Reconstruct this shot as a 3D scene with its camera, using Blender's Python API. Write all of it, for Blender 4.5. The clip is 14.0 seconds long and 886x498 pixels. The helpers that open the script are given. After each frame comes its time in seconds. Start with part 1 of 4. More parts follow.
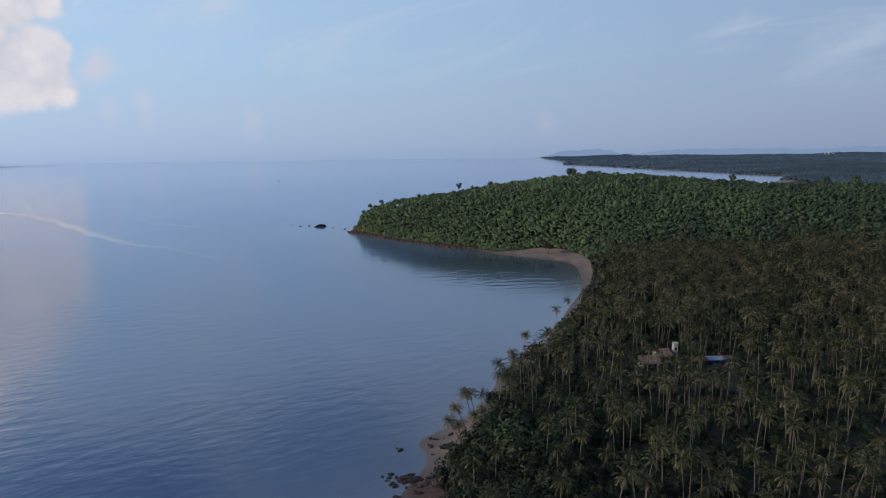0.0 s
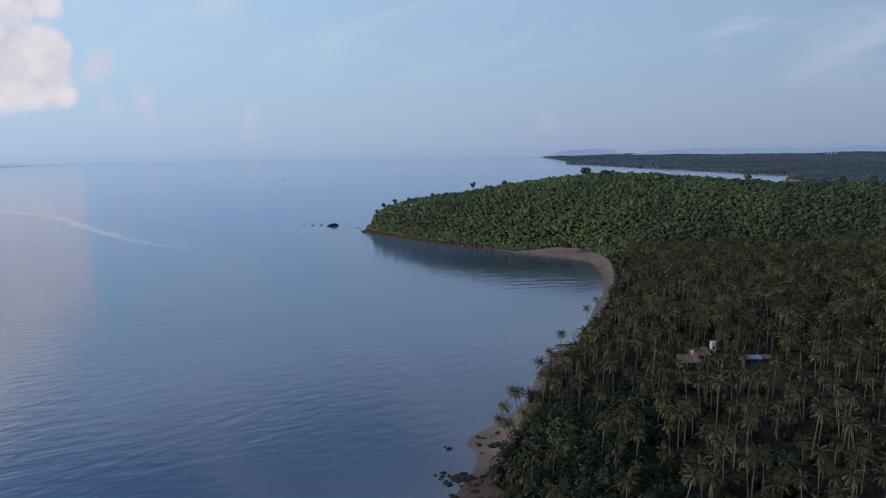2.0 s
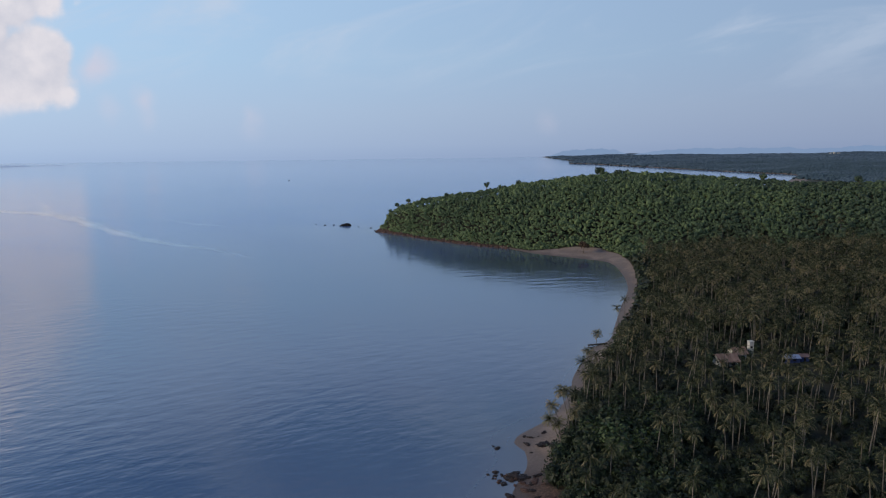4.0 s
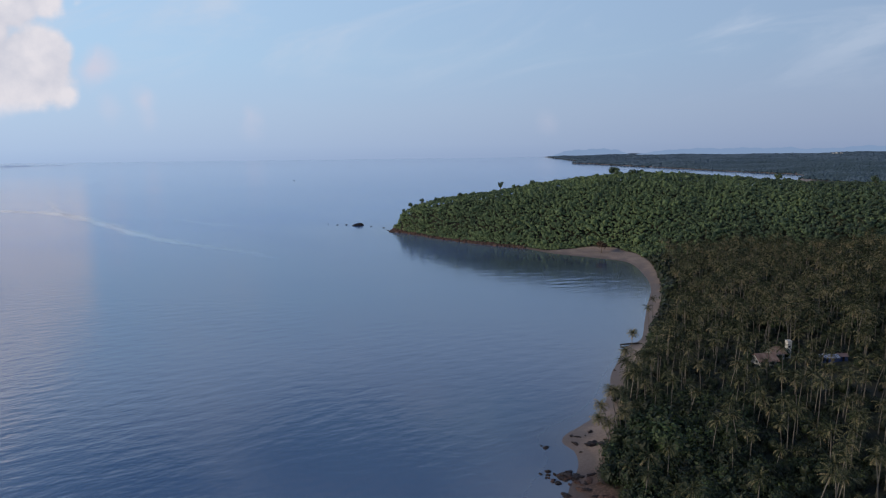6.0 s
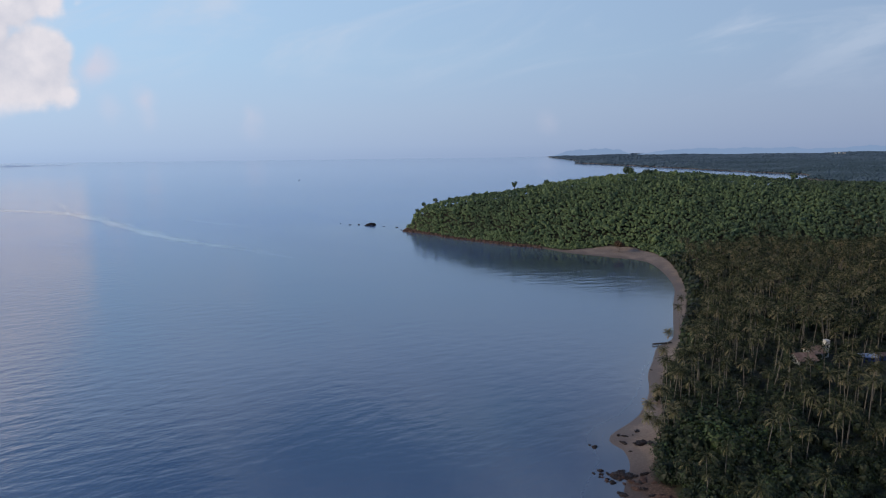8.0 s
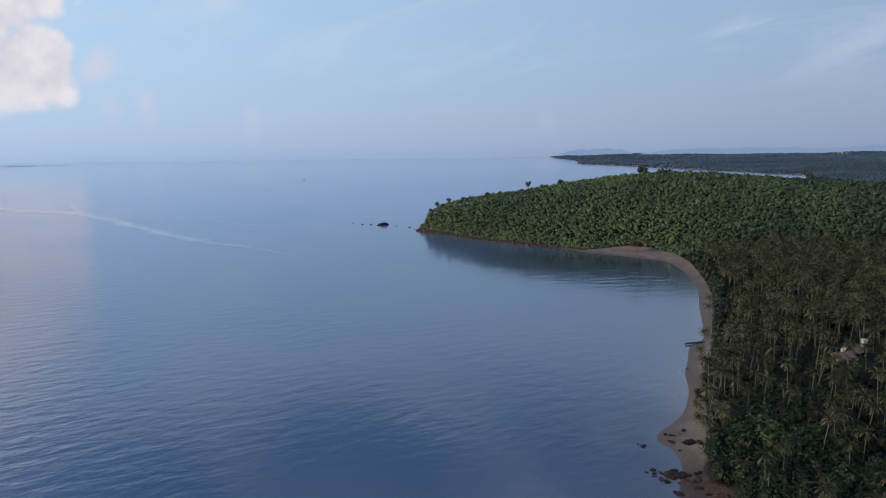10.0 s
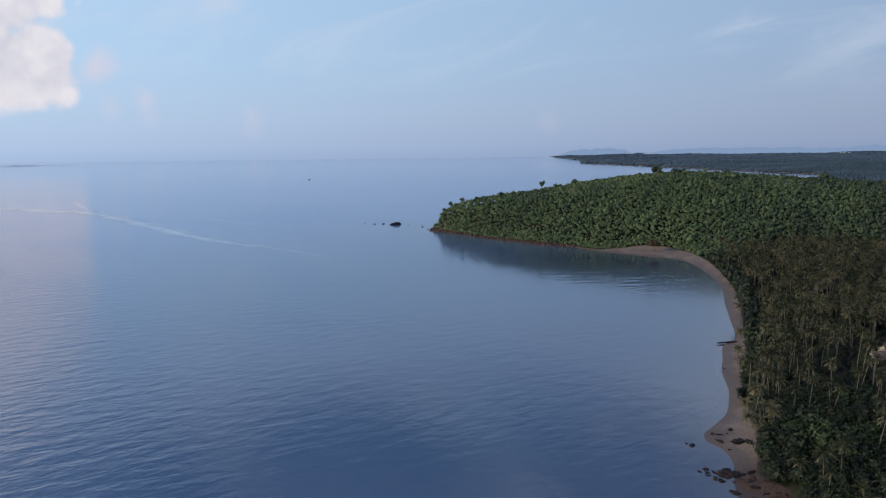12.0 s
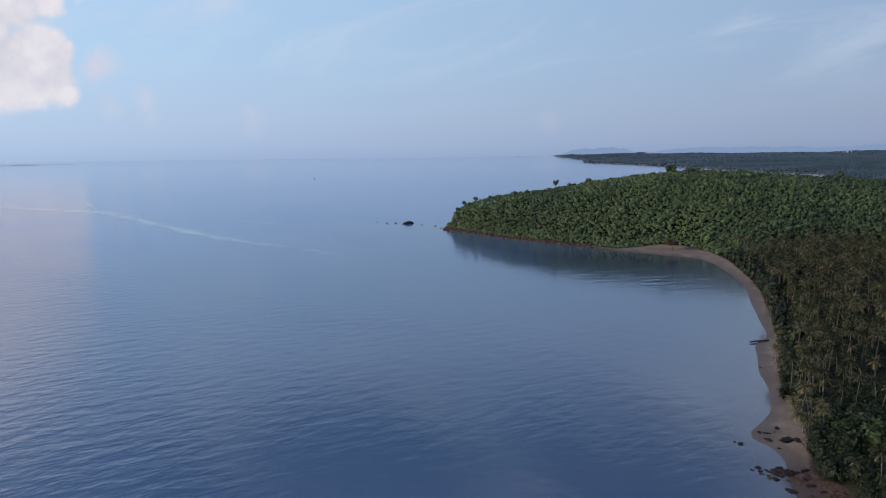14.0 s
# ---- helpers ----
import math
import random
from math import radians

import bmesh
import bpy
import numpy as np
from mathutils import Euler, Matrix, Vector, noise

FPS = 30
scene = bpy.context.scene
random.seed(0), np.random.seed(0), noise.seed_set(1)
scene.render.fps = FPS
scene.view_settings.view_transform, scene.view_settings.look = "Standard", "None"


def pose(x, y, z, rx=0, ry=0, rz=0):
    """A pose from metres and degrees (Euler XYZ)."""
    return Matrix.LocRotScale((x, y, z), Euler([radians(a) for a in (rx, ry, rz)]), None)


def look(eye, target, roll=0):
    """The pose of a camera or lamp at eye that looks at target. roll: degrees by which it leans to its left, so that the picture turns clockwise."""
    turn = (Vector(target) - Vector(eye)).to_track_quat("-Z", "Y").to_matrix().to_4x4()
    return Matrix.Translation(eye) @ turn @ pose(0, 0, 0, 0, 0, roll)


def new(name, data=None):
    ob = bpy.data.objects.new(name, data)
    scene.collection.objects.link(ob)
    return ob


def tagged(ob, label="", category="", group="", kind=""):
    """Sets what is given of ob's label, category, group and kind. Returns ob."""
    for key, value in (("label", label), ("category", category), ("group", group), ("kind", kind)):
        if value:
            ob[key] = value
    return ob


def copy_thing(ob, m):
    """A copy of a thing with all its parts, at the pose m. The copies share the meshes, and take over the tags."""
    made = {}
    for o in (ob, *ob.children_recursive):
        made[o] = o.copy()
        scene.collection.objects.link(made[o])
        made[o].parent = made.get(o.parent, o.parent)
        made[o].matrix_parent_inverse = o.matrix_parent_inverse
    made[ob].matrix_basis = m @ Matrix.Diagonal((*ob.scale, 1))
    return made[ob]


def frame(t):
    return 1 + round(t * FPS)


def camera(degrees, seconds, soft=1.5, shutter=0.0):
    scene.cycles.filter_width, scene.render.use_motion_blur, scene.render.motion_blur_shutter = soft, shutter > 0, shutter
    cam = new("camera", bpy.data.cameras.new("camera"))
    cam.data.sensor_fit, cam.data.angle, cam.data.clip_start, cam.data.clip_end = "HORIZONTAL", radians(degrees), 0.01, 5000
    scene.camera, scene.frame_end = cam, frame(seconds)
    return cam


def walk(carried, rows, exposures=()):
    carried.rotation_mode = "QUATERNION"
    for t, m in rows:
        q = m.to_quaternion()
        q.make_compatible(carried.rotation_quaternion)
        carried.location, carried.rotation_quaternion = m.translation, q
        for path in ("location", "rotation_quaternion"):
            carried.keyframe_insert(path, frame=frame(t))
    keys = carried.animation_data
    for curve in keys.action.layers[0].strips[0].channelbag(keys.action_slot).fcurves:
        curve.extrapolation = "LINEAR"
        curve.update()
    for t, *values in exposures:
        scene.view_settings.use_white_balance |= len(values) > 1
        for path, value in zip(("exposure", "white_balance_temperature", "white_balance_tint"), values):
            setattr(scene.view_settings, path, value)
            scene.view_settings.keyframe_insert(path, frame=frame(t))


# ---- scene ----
cam = camera(73.7, 14.0, 1.15)
EYE, TILT, LEAN, SPEED = 85.0, -9.69, 0.69, -6.93
ROWS = [(0.0, 0.05), (0.7, 0.0), (2.0, 0.0), (3.0, 0.0), (5.5, 0.0), (7.0, 0.0), (8.0, -0.005), (10.5, -0.015), (12.0, -0.03), (14.0, -0.10)]
walk(cam, [(t, pose(SPEED * t, 0.0, EYE + 0.15 - 0.025 * t, 90 + TILT + pitch, LEAN, 0.01 * t)) for t, pitch in ROWS], [(0.0, -0.03), (5.0, 0.0), (14.0, 0.07)])

# ---- world, sun, exposure ----
SUN_AZ, SUN_EL = 256.0, 21.0
world = bpy.data.worlds.new("world")
scene.world = world
world.use_nodes = True


class Nodes:
    """Short hand for building node trees."""

    def __init__(self, tree):
        self.tree = tree
        tree.nodes.clear()

    def add(self, kind, **settings):
        node = self.tree.nodes.new("ShaderNode" + kind)
        inputs = {k: v for k, v in settings.items() if k[0] == "i" and k[1:].isdigit()}
        for key, value in settings.items():
            if key not in inputs:
                setattr(node, key, value)
        for key, value in inputs.items():
            self.put(node.inputs[int(key[1:])], value)
        return node

    def put(self, socket, value):
        if isinstance(value, bpy.types.Node):
            value = value.outputs[0]
        if isinstance(value, bpy.types.NodeSocket):
            self.tree.links.new(value, socket)
        else:
            socket.default_value = value

    def math(self, operation, a, b=0.0, c=0.0, clamp=False):
        return self.add("Math", operation=operation, use_clamp=clamp, i0=a, i1=b, i2=c).outputs[0]

    def smooth(self, value, low, high):
        return self.add("MapRange", interpolation_type="SMOOTHSTEP", i0=value, i1=low, i2=high).outputs[0]

    def noise(self, vector, scale, detail=4.0, rough=0.5, distortion=0.0):
        return self.add("TexNoise", i0=vector, i2=scale, i3=detail, i4=rough, i8=distortion).outputs[0]

    def mix(self, factor, a, b):
        node = self.add("Mix", data_type="RGBA")
        for index, value in ((0, factor), (6, a), (7, b)):
            self.put(node.inputs[index], value)
        return node.outputs[2]

    def ramp(self, value, stops):
        node = self.add("ValToRGB", i0=value)
        ramp = node.color_ramp
        while len(ramp.elements) < len(stops):
            ramp.elements.new(1.0)
        for element, (place, colour) in zip(ramp.elements, stops):
            element.position, element.color = place, (*colour, 1)
        return node.outputs[0]

    def stretch(self, vector, scale, turn=0.0):
        return self.add("Mapping", vector_type="TEXTURE", i0=vector, i2=(0, 0, radians(turn)), i3=tuple(1 / k for k in scale)).outputs[0]


def build_sky():
    n = Nodes(world.node_tree)
    way = n.add("TexCoord").outputs["Generated"]
    axes = n.add("SeparateXYZ", i0=way)
    across, ahead, up = axes.outputs
    sky = n.add("TexSky", sky_type="NISHITA", sun_disc=False, sun_elevation=radians(SUN_EL), sun_rotation=radians(SUN_AZ),
                air_density=1.0, dust_density=1.6, ozone_density=1.5)
    clear = n.add("VectorMath", operation="SCALE", i0=sky)
    n.put(clear.inputs["Scale"], 0.10)
    # a thin milky veil of high cloud, thicker towards the horizon
    veil = n.ramp(n.math("ADD", n.math("MULTIPLY", up, 1.0), 0.1), [
        (0.0, (0.24, 0.34, 0.56)), (0.085, (0.315, 0.43, 0.65)), (0.105, (0.352, 0.472, 0.685)), (0.16, (0.375, 0.505, 0.71)),
        (0.24, (0.375, 0.545, 0.76)), (0.36, (0.37, 0.55, 0.79)), (0.44, (0.34, 0.49, 0.77)), (0.56, (0.055, 0.125, 0.29)), (1.0, (0.06, 0.14, 0.34))])
    colour = n.mix(0.9, clear.outputs[0], veil)
    # brighter on the sun's side
    side = n.add("MapRange", i0=across, i1=-0.58, i2=0.58).outputs[0]
    colour = n.add("VectorMath", operation="MULTIPLY", i0=colour, i1=n.mix(side, (1.205, 1.195, 1.165, 1), (0.82, 0.78, 0.80, 1))).outputs[0]
    # streaks of cirrus
    flat = n.math("ADD", n.math("ABSOLUTE", ahead), 0.05)
    plan = n.add("CombineXYZ", i0=n.math("DIVIDE", across, flat), i1=n.math("DIVIDE", up, flat)).outputs[0]
    streak = n.noise(n.stretch(plan, (1.3, 5.5, 1.0), 13), 1.9, 7.0, 0.6, 0.8)
    high = n.smooth(up, 0.03, 0.2)
    colour = n.mix(n.math("MULTIPLY", n.math("MULTIPLY", n.smooth(streak, 0.45, 0.75), high), 0.6), colour, (0.56, 0.63, 0.76, 1))
    blue = n.noise(n.stretch(plan, (1.0, 3.0, 1.0), 8), 1.1, 4.0, 0.5)
    colour = n.mix(n.math("MULTIPLY", n.math("MULTIPLY", n.smooth(blue, 0.5, 0.72), high), 0.4), colour, (0.27, 0.49, 0.70, 1))
    # one tall cumulus over the sea, and two small puffs
    billow = n.noise(plan, 9.0, 7.0, 0.58)
    lumps = n.noise(plan, 26.0, 5.0, 0.6)
    reach = None
    for u, w, r in ((-0.612, 0.137, 0.058), (-0.662, 0.120, 0.060), (-0.656, 0.153, 0.051), (-0.642, 0.222, 0.058), (-0.732, 0.138, 0.11), (-0.705, 0.283, 0.085), (-0.79, 0.36, 0.08)):
        off = n.add("VectorMath", operation="DISTANCE", i0=plan, i1=(u, w, 0)).outputs[1]
        inside = n.math("SUBTRACT", r, off)
        reach = inside if reach is None else n.math("SMOOTH_MAX", reach, inside, 0.03)
    bent = n.add("VectorMath", operation="MULTIPLY_ADD", i0=n.add("TexNoise", i0=plan, i2=14.0, i3=3.0).outputs[1], i1=(0.035, 0.035, 0.0), i2=plan).outputs[0]
    heads = n.add("TexVoronoi", feature="SMOOTH_F1", i0=bent, i2=15.0, i6=0.5).outputs[0]
    knobs = n.add("TexVoronoi", feature="SMOOTH_F1", i0=bent, i2=38.0, i6=0.5).outputs[0]
    edge = n.math("ADD", reach, n.math("ADD", n.math("MULTIPLY_ADD", heads, -0.075, 0.036), n.math("MULTIPLY_ADD", knobs, -0.022, 0.01)))
    edge = n.math("ADD", edge, n.math("MULTIPLY_ADD", lumps, 0.03, -0.015))
    body = n.math("MULTIPLY", n.smooth(edge, -0.010, 0.020), n.smooth(ahead, 0.1, 0.3))
    body = n.math("MULTIPLY", body, n.smooth(n.math("ADD", n.math("DIVIDE", up, flat), n.math("MULTIPLY_ADD", lumps, 0.03, -0.015)), 0.038, 0.085))
    shade = n.math("SUBTRACT", n.math("ADD", n.math("MULTIPLY", lumps, 0.35), n.math("MULTIPLY", billow, 0.55)), n.math("ADD", n.math("MULTIPLY", heads, 0.3), n.math("MULTIPLY_ADD", knobs, 0.14, -0.25)))
    white = n.ramp(shade, [(0.28, (0.55, 0.56, 0.65)), (0.60, (0.79, 0.75, 0.79))])
    white = n.mix(n.smooth(up, 0.20, 0.32), white, (1.08, 1.0, 1.02, 1))
    colour = n.mix(n.math("MULTIPLY", body, 0.93), colour, white)
    for u, w, r, thick in ((-0.53, 0.132, 0.022, 0.5), (-0.545, 0.118, 0.016, 0.3), (-0.464, 0.074, 0.010, 0.4), (-0.462, 0.046, 0.012, 0.18), (-0.522, 0.069, 0.012, 0.2),
                           (-0.3, 0.058, 0.010, 0.3), (-0.302, 0.035, 0.010, 0.15), (0.161, 0.041, 0.010, 0.15)):
        off = n.add("VectorMath", operation="DISTANCE", i0=bent, i1=(u + 0.0175, w + 0.0175, 0)).outputs[1]
        puff = n.math("ADD", n.math("SUBTRACT", r, off), n.math("MULTIPLY_ADD", billow, 0.04, -0.02))
        colour = n.mix(n.math("MULTIPLY", n.math("MULTIPLY", n.smooth(puff, -0.016, 0.016), n.smooth(ahead, 0.1, 0.3)), thick), colour, (0.68, 0.62, 0.71, 1))
    out = n.add("OutputWorld")
    n.put(out.inputs[0], n.add("Background", i0=colour, i1=1.0))


build_sky()
sun = new("sun", bpy.data.lights.new("sun", "SUN"))
sun.data.energy, sun.data.angle, sun.data.color = 2.3, radians(16), (1.0, 0.83, 0.60)
toward = Vector((math.sin(radians(SUN_AZ)) * math.cos(radians(SUN_EL)), math.cos(radians(SUN_AZ)) * math.cos(radians(SUN_EL)), math.sin(radians(SUN_EL))))
sun.matrix_world = look(toward * 400, (0, 0, 0))

# ---- materials ----


def material(name, stops, scale=1.0, fine=8.0, rough=0.8, bump=0.3, relief=0.05, tone=0.0, island=0.0, piece=0.0, metal=0.0, detail=5.0, large=0.0, shine=0.3):
    """A surface whose colour runs through stops by coarse and fine noise, by the mesh's own tone, and from piece to piece."""
    m = bpy.data.materials.new(name)
    m.use_nodes = True
    n = Nodes(m.node_tree)
    place = n.add("NewGeometry").outputs["Position"]
    own = n.add("TexCoord").outputs["Object"] if not large else place
    coarse, grain = n.noise(own, scale, detail), n.noise(own, fine, 4.0, 0.6)
    share = 1.0 - tone - island - piece
    value = n.math("MULTIPLY", n.math("ADD", n.math("MULTIPLY", coarse, 0.6), n.math("MULTIPLY", grain, 0.4)), share)
    if large:
        value = n.math("ADD", n.math("MULTIPLY", value, 0.6), n.math("MULTIPLY", n.noise(place, large, 3.0), 0.4 * share))
    if tone:
        value = n.math("ADD", value, n.math("MULTIPLY", n.add("Attribute", attribute_name="tone").outputs["Fac"], tone))
    if island:
        value = n.math("ADD", value, n.math("MULTIPLY", n.add("NewGeometry").outputs["Random Per Island"], island))
    if piece:
        value = n.math("ADD", value, n.math("MULTIPLY", n.add("ObjectInfo").outputs["Random"], piece))
    colour = n.ramp(value, stops)
    shader = n.add("BsdfPrincipled")
    n.put(shader.inputs["Base Color"], colour)
    n.put(shader.inputs["Roughness"], n.math("MULTIPLY_ADD", grain, 0.2, rough - 0.1))
    shader.inputs["Metallic"].default_value = metal
    shader.inputs["Specular IOR Level"].default_value = shine
    if bump:
        n.put(shader.inputs["Normal"], n.add("Bump", i0=bump, i1=relief, i3=grain).outputs[0])
    n.put(n.add("OutputMaterial").inputs[0], shader)
    return m


def sea_material():
    m = bpy.data.materials.new("sea_water")
    m.use_nodes = True
    n = Nodes(m.node_tree)
    place = n.add("NewGeometry").outputs["Position"]
    shallow = n.add("Attribute", attribute_name="shallow").outputs["Fac"]
    swell = n.noise(n.stretch(place, (0.48, 1.0, 1.0), 24), 0.22, 2.5, 0.5, 0.15)
    roll = n.noise(n.stretch(place, (0.28, 1.0, 1.0), 6), 0.17, 2.0, 0.5, 0.2)
    chop = n.noise(n.stretch(place, (0.55, 1.0, 1.0), 33), 0.52, 3.0, 0.6, 0.4)
    ripple = n.noise(n.stretch(place, (0.6, 1.0, 1.0), 5), 1.1, 3.0, 0.6)
    calm = n.noise(n.stretch(place, (0.5, 1.0, 1.0), -25), 0.006, 4.0, 0.55, 0.8)
    bay_reflection = n.add("Attribute", attribute_name="bay_reflection").outputs["Fac"]
    gust = n.math("MULTIPLY", n.math("MULTIPLY_ADD", n.smooth(calm, 0.36, 0.66), 0.65, 0.35), n.math("MULTIPLY_ADD", n.add("Attribute", attribute_name="lee").outputs["Fac"], -0.72, 1.0))
    height = n.math("ADD", n.math("MULTIPLY", swell, 1.55), n.math("ADD", n.math("MULTIPLY", chop, 0.40), n.math("MULTIPLY", ripple, 0.06)))
    height = n.math("MULTIPLY", n.math("MULTIPLY", height, gust), n.math("MULTIPLY_ADD", shallow, -0.85, 1.0))
    height = n.math("ADD", height, n.math("MULTIPLY", n.math("MULTIPLY", roll, n.add("Attribute", attribute_name="ripples").outputs["Fac"]), 1.7))
    deep = n.mix(n.smooth(calm, 0.3, 0.7), (0.020, 0.058, 0.135, 1), (0.026, 0.070, 0.155, 1))
    # Far water: deep blue, with distance haze painted into body and gloss colour.
    far_haze = n.add("Attribute", attribute_name="far_haze").outputs["Fac"]
    deep = n.mix(far_haze, deep, (0.055, 0.140, 0.36, 1))
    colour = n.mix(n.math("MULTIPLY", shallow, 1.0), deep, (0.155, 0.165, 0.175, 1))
    # Murky inlet water, darkened further where the hill's reflection is painted in.
    colour = n.mix(n.math("MULTIPLY", bay_reflection, 0.7), colour, (0.030, 0.042, 0.042, 1))
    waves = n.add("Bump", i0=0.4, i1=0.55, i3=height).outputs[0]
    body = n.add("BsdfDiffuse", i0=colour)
    n.put(body.inputs["Normal"], waves)
    gloss = n.add("BsdfGlossy")
    n.put(gloss.inputs["Color"], n.mix(far_haze, (0.98, 0.985, 1.0, 1), (0.91, 0.95, 1.0, 1)))
    n.put(gloss.inputs["Roughness"], n.math("MULTIPLY_ADD", gust, 0.12, 0.08))
    n.put(gloss.inputs["Normal"], waves)
    mirror = n.add("Fresnel", i0=3.1)
    n.put(mirror.inputs["Normal"], waves)
    n.put(n.add("OutputMaterial").inputs[0], n.add("MixShader", i0=mirror.outputs[0], i1=body.outputs[0], i2=gloss.outputs[0]))
    return m


def ground_material():
    """Wet and dry sand on the shore, leaf litter and grass inland."""
    m = bpy.data.materials.new("ground")
    m.use_nodes = True
    n = Nodes(m.node_tree)
    place = n.add("NewGeometry").outputs["Position"]
    height = n.add("SeparateXYZ", i0=place).outputs[2]
    sand = n.add("Attribute", attribute_name="sand").outputs["Fac"]
    red = n.add("Attribute", attribute_name="red").outputs["Fac"]
    grain, patch = n.noise(place, 1.4, 6.0, 0.65), n.noise(place, 0.12, 4.0)
    dry = n.ramp(n.math("ADD", n.math("MULTIPLY", grain, 0.6), n.math("MULTIPLY", patch, 0.4)), [
        (0.3, (0.135, 0.103, 0.088)), (0.5, (0.23, 0.178, 0.150)), (0.7, (0.32, 0.255, 0.215))])
    rust = n.ramp(grain, [(0.3, (0.030, 0.019, 0.015)), (0.5, (0.072, 0.043, 0.033)), (0.7, (0.15, 0.094, 0.07))])
    shore = n.mix(red, dry, rust)
    wet = n.smooth(n.math("ADD", height, n.math("MULTIPLY_ADD", patch, 2.4, -1.2)), 1.1, 0.2)
    shore = n.mix(n.math("MULTIPLY", wet, 0.55), shore, (0.08, 0.06, 0.05, 1))
    # litter and grass near black: shade under the palms put into them
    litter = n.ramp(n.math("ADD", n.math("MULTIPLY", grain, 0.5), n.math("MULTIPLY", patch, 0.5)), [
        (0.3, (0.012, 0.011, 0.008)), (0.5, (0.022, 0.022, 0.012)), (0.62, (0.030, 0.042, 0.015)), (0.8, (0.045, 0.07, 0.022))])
    border = n.smooth(n.math("ADD", sand, n.math("MULTIPLY_ADD", grain, 0.5, -0.25)), 0.35, 0.65)
    shader = n.add("BsdfPrincipled")
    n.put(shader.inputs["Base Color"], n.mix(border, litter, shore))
    n.put(shader.inputs["Roughness"], n.math("MULTIPLY_ADD", wet, -0.35, 0.9))
    n.put(shader.inputs["Normal"], n.add("Bump", i0=0.5, i1=0.12, i3=grain).outputs[0])
    n.put(n.add("OutputMaterial").inputs[0], shader)
    return m


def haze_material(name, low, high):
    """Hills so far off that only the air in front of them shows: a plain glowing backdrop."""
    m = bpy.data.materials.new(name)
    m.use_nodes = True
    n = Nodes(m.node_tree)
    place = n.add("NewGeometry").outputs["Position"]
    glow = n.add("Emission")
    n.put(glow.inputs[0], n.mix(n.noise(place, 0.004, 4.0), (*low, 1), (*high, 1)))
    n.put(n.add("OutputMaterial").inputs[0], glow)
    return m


SEA, GROUND = sea_material(), ground_material()
# Greens blued a little: haze over the hill is put into them.
FOREST = material("hill_foliage", [(0.18, (0.026, 0.042, 0.030)), (0.42, (0.068, 0.104, 0.054)), (0.62, (0.112, 0.158, 0.068)), (0.85, (0.165, 0.21, 0.090))],
                  0.05, 0.6, 0.65, 0.0, tone=0.5, island=0.12, large=0.012)
# Very dark greens: shade between the palms is part of this colour.
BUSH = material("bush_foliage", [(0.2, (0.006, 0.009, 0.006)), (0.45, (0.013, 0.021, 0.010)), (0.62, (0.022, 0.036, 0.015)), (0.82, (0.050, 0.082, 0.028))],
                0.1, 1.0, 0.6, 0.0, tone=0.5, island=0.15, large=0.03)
FROND = material("palm_frond", [(0.16, (0.006, 0.010, 0.005)), (0.34, (0.015, 0.022, 0.010)), (0.48, (0.039, 0.046, 0.022)), (0.64, (0.148, 0.138, 0.078)), (0.92, (0.26, 0.19, 0.12))],
                 0.3, 3.0, 0.7, 0.0, tone=0.62, piece=0.1, large=0.02, shine=0.12)
TRUNK = material("palm_trunk", [(0.3, (0.075, 0.067, 0.058)), (0.5, (0.14, 0.127, 0.11)), (0.75, (0.23, 0.21, 0.182))], 0.8, 5.0, 0.9, 0.5)
BARK = material("bark", [(0.3, (0.05, 0.038, 0.03)), (0.7, (0.16, 0.13, 0.10))], 1.0, 6.0, 0.9, 0.5)
ROCK = material("wet_rock", [(0.3, (0.010, 0.007, 0.007)), (0.55, (0.026, 0.018, 0.017)), (0.8, (0.058, 0.040, 0.036))], 0.7, 3.0, 0.6, 0.8, 0.15, piece=0.1)
RUST_ROCK = material("rust_rock", [(0.3, (0.03, 0.018, 0.015)), (0.55, (0.085, 0.048, 0.037)), (0.8, (0.17, 0.105, 0.08))], 0.5, 2.5, 0.75, 0.8, 0.15, island=0.2)
# Bluish: the haze of the air is painted into the far foliage.
HAZY_GREEN = material("far_canopy_haze", [(0.25, (0.034, 0.060, 0.078)), (0.5, (0.058, 0.092, 0.126)), (0.75, (0.098, 0.138, 0.19))], 0.004, 0.03, 0.95, 0.0, tone=0.5, island=0.1)
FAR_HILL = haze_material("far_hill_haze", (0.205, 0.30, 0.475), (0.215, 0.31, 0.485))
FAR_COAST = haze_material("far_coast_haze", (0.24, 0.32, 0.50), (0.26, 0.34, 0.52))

# ---- helpers for meshes ----
RNG = np.random.default_rng(7)


def mesh_of(name, verts, tris, mat, tone=None, smooth=False):
    """A mesh from arrays of corners and triangles, with a tone a face."""
    verts, tris = np.asarray(verts, dtype=np.float32), np.asarray(tris, dtype=np.int32)
    sides = tris.shape[1]
    me = bpy.data.meshes.new(name)
    me.vertices.add(len(verts))
    me.vertices.foreach_set("co", verts.ravel())
    me.loops.add(tris.size)
    me.loops.foreach_set("vertex_index", tris.ravel())
    me.polygons.add(len(tris))
    me.polygons.foreach_set("loop_start", np.arange(0, tris.size, sides, dtype=np.int32))
    me.polygons.foreach_set("use_smooth", np.full(len(tris), smooth))
    me.update(calc_edges=True)
    me.validate()
    me.materials.append(mat)
    if tone is not None:
        me.attributes.new("tone", "FLOAT", "FACE").data.foreach_set("value", np.asarray(tone, dtype=np.float32))
    return me


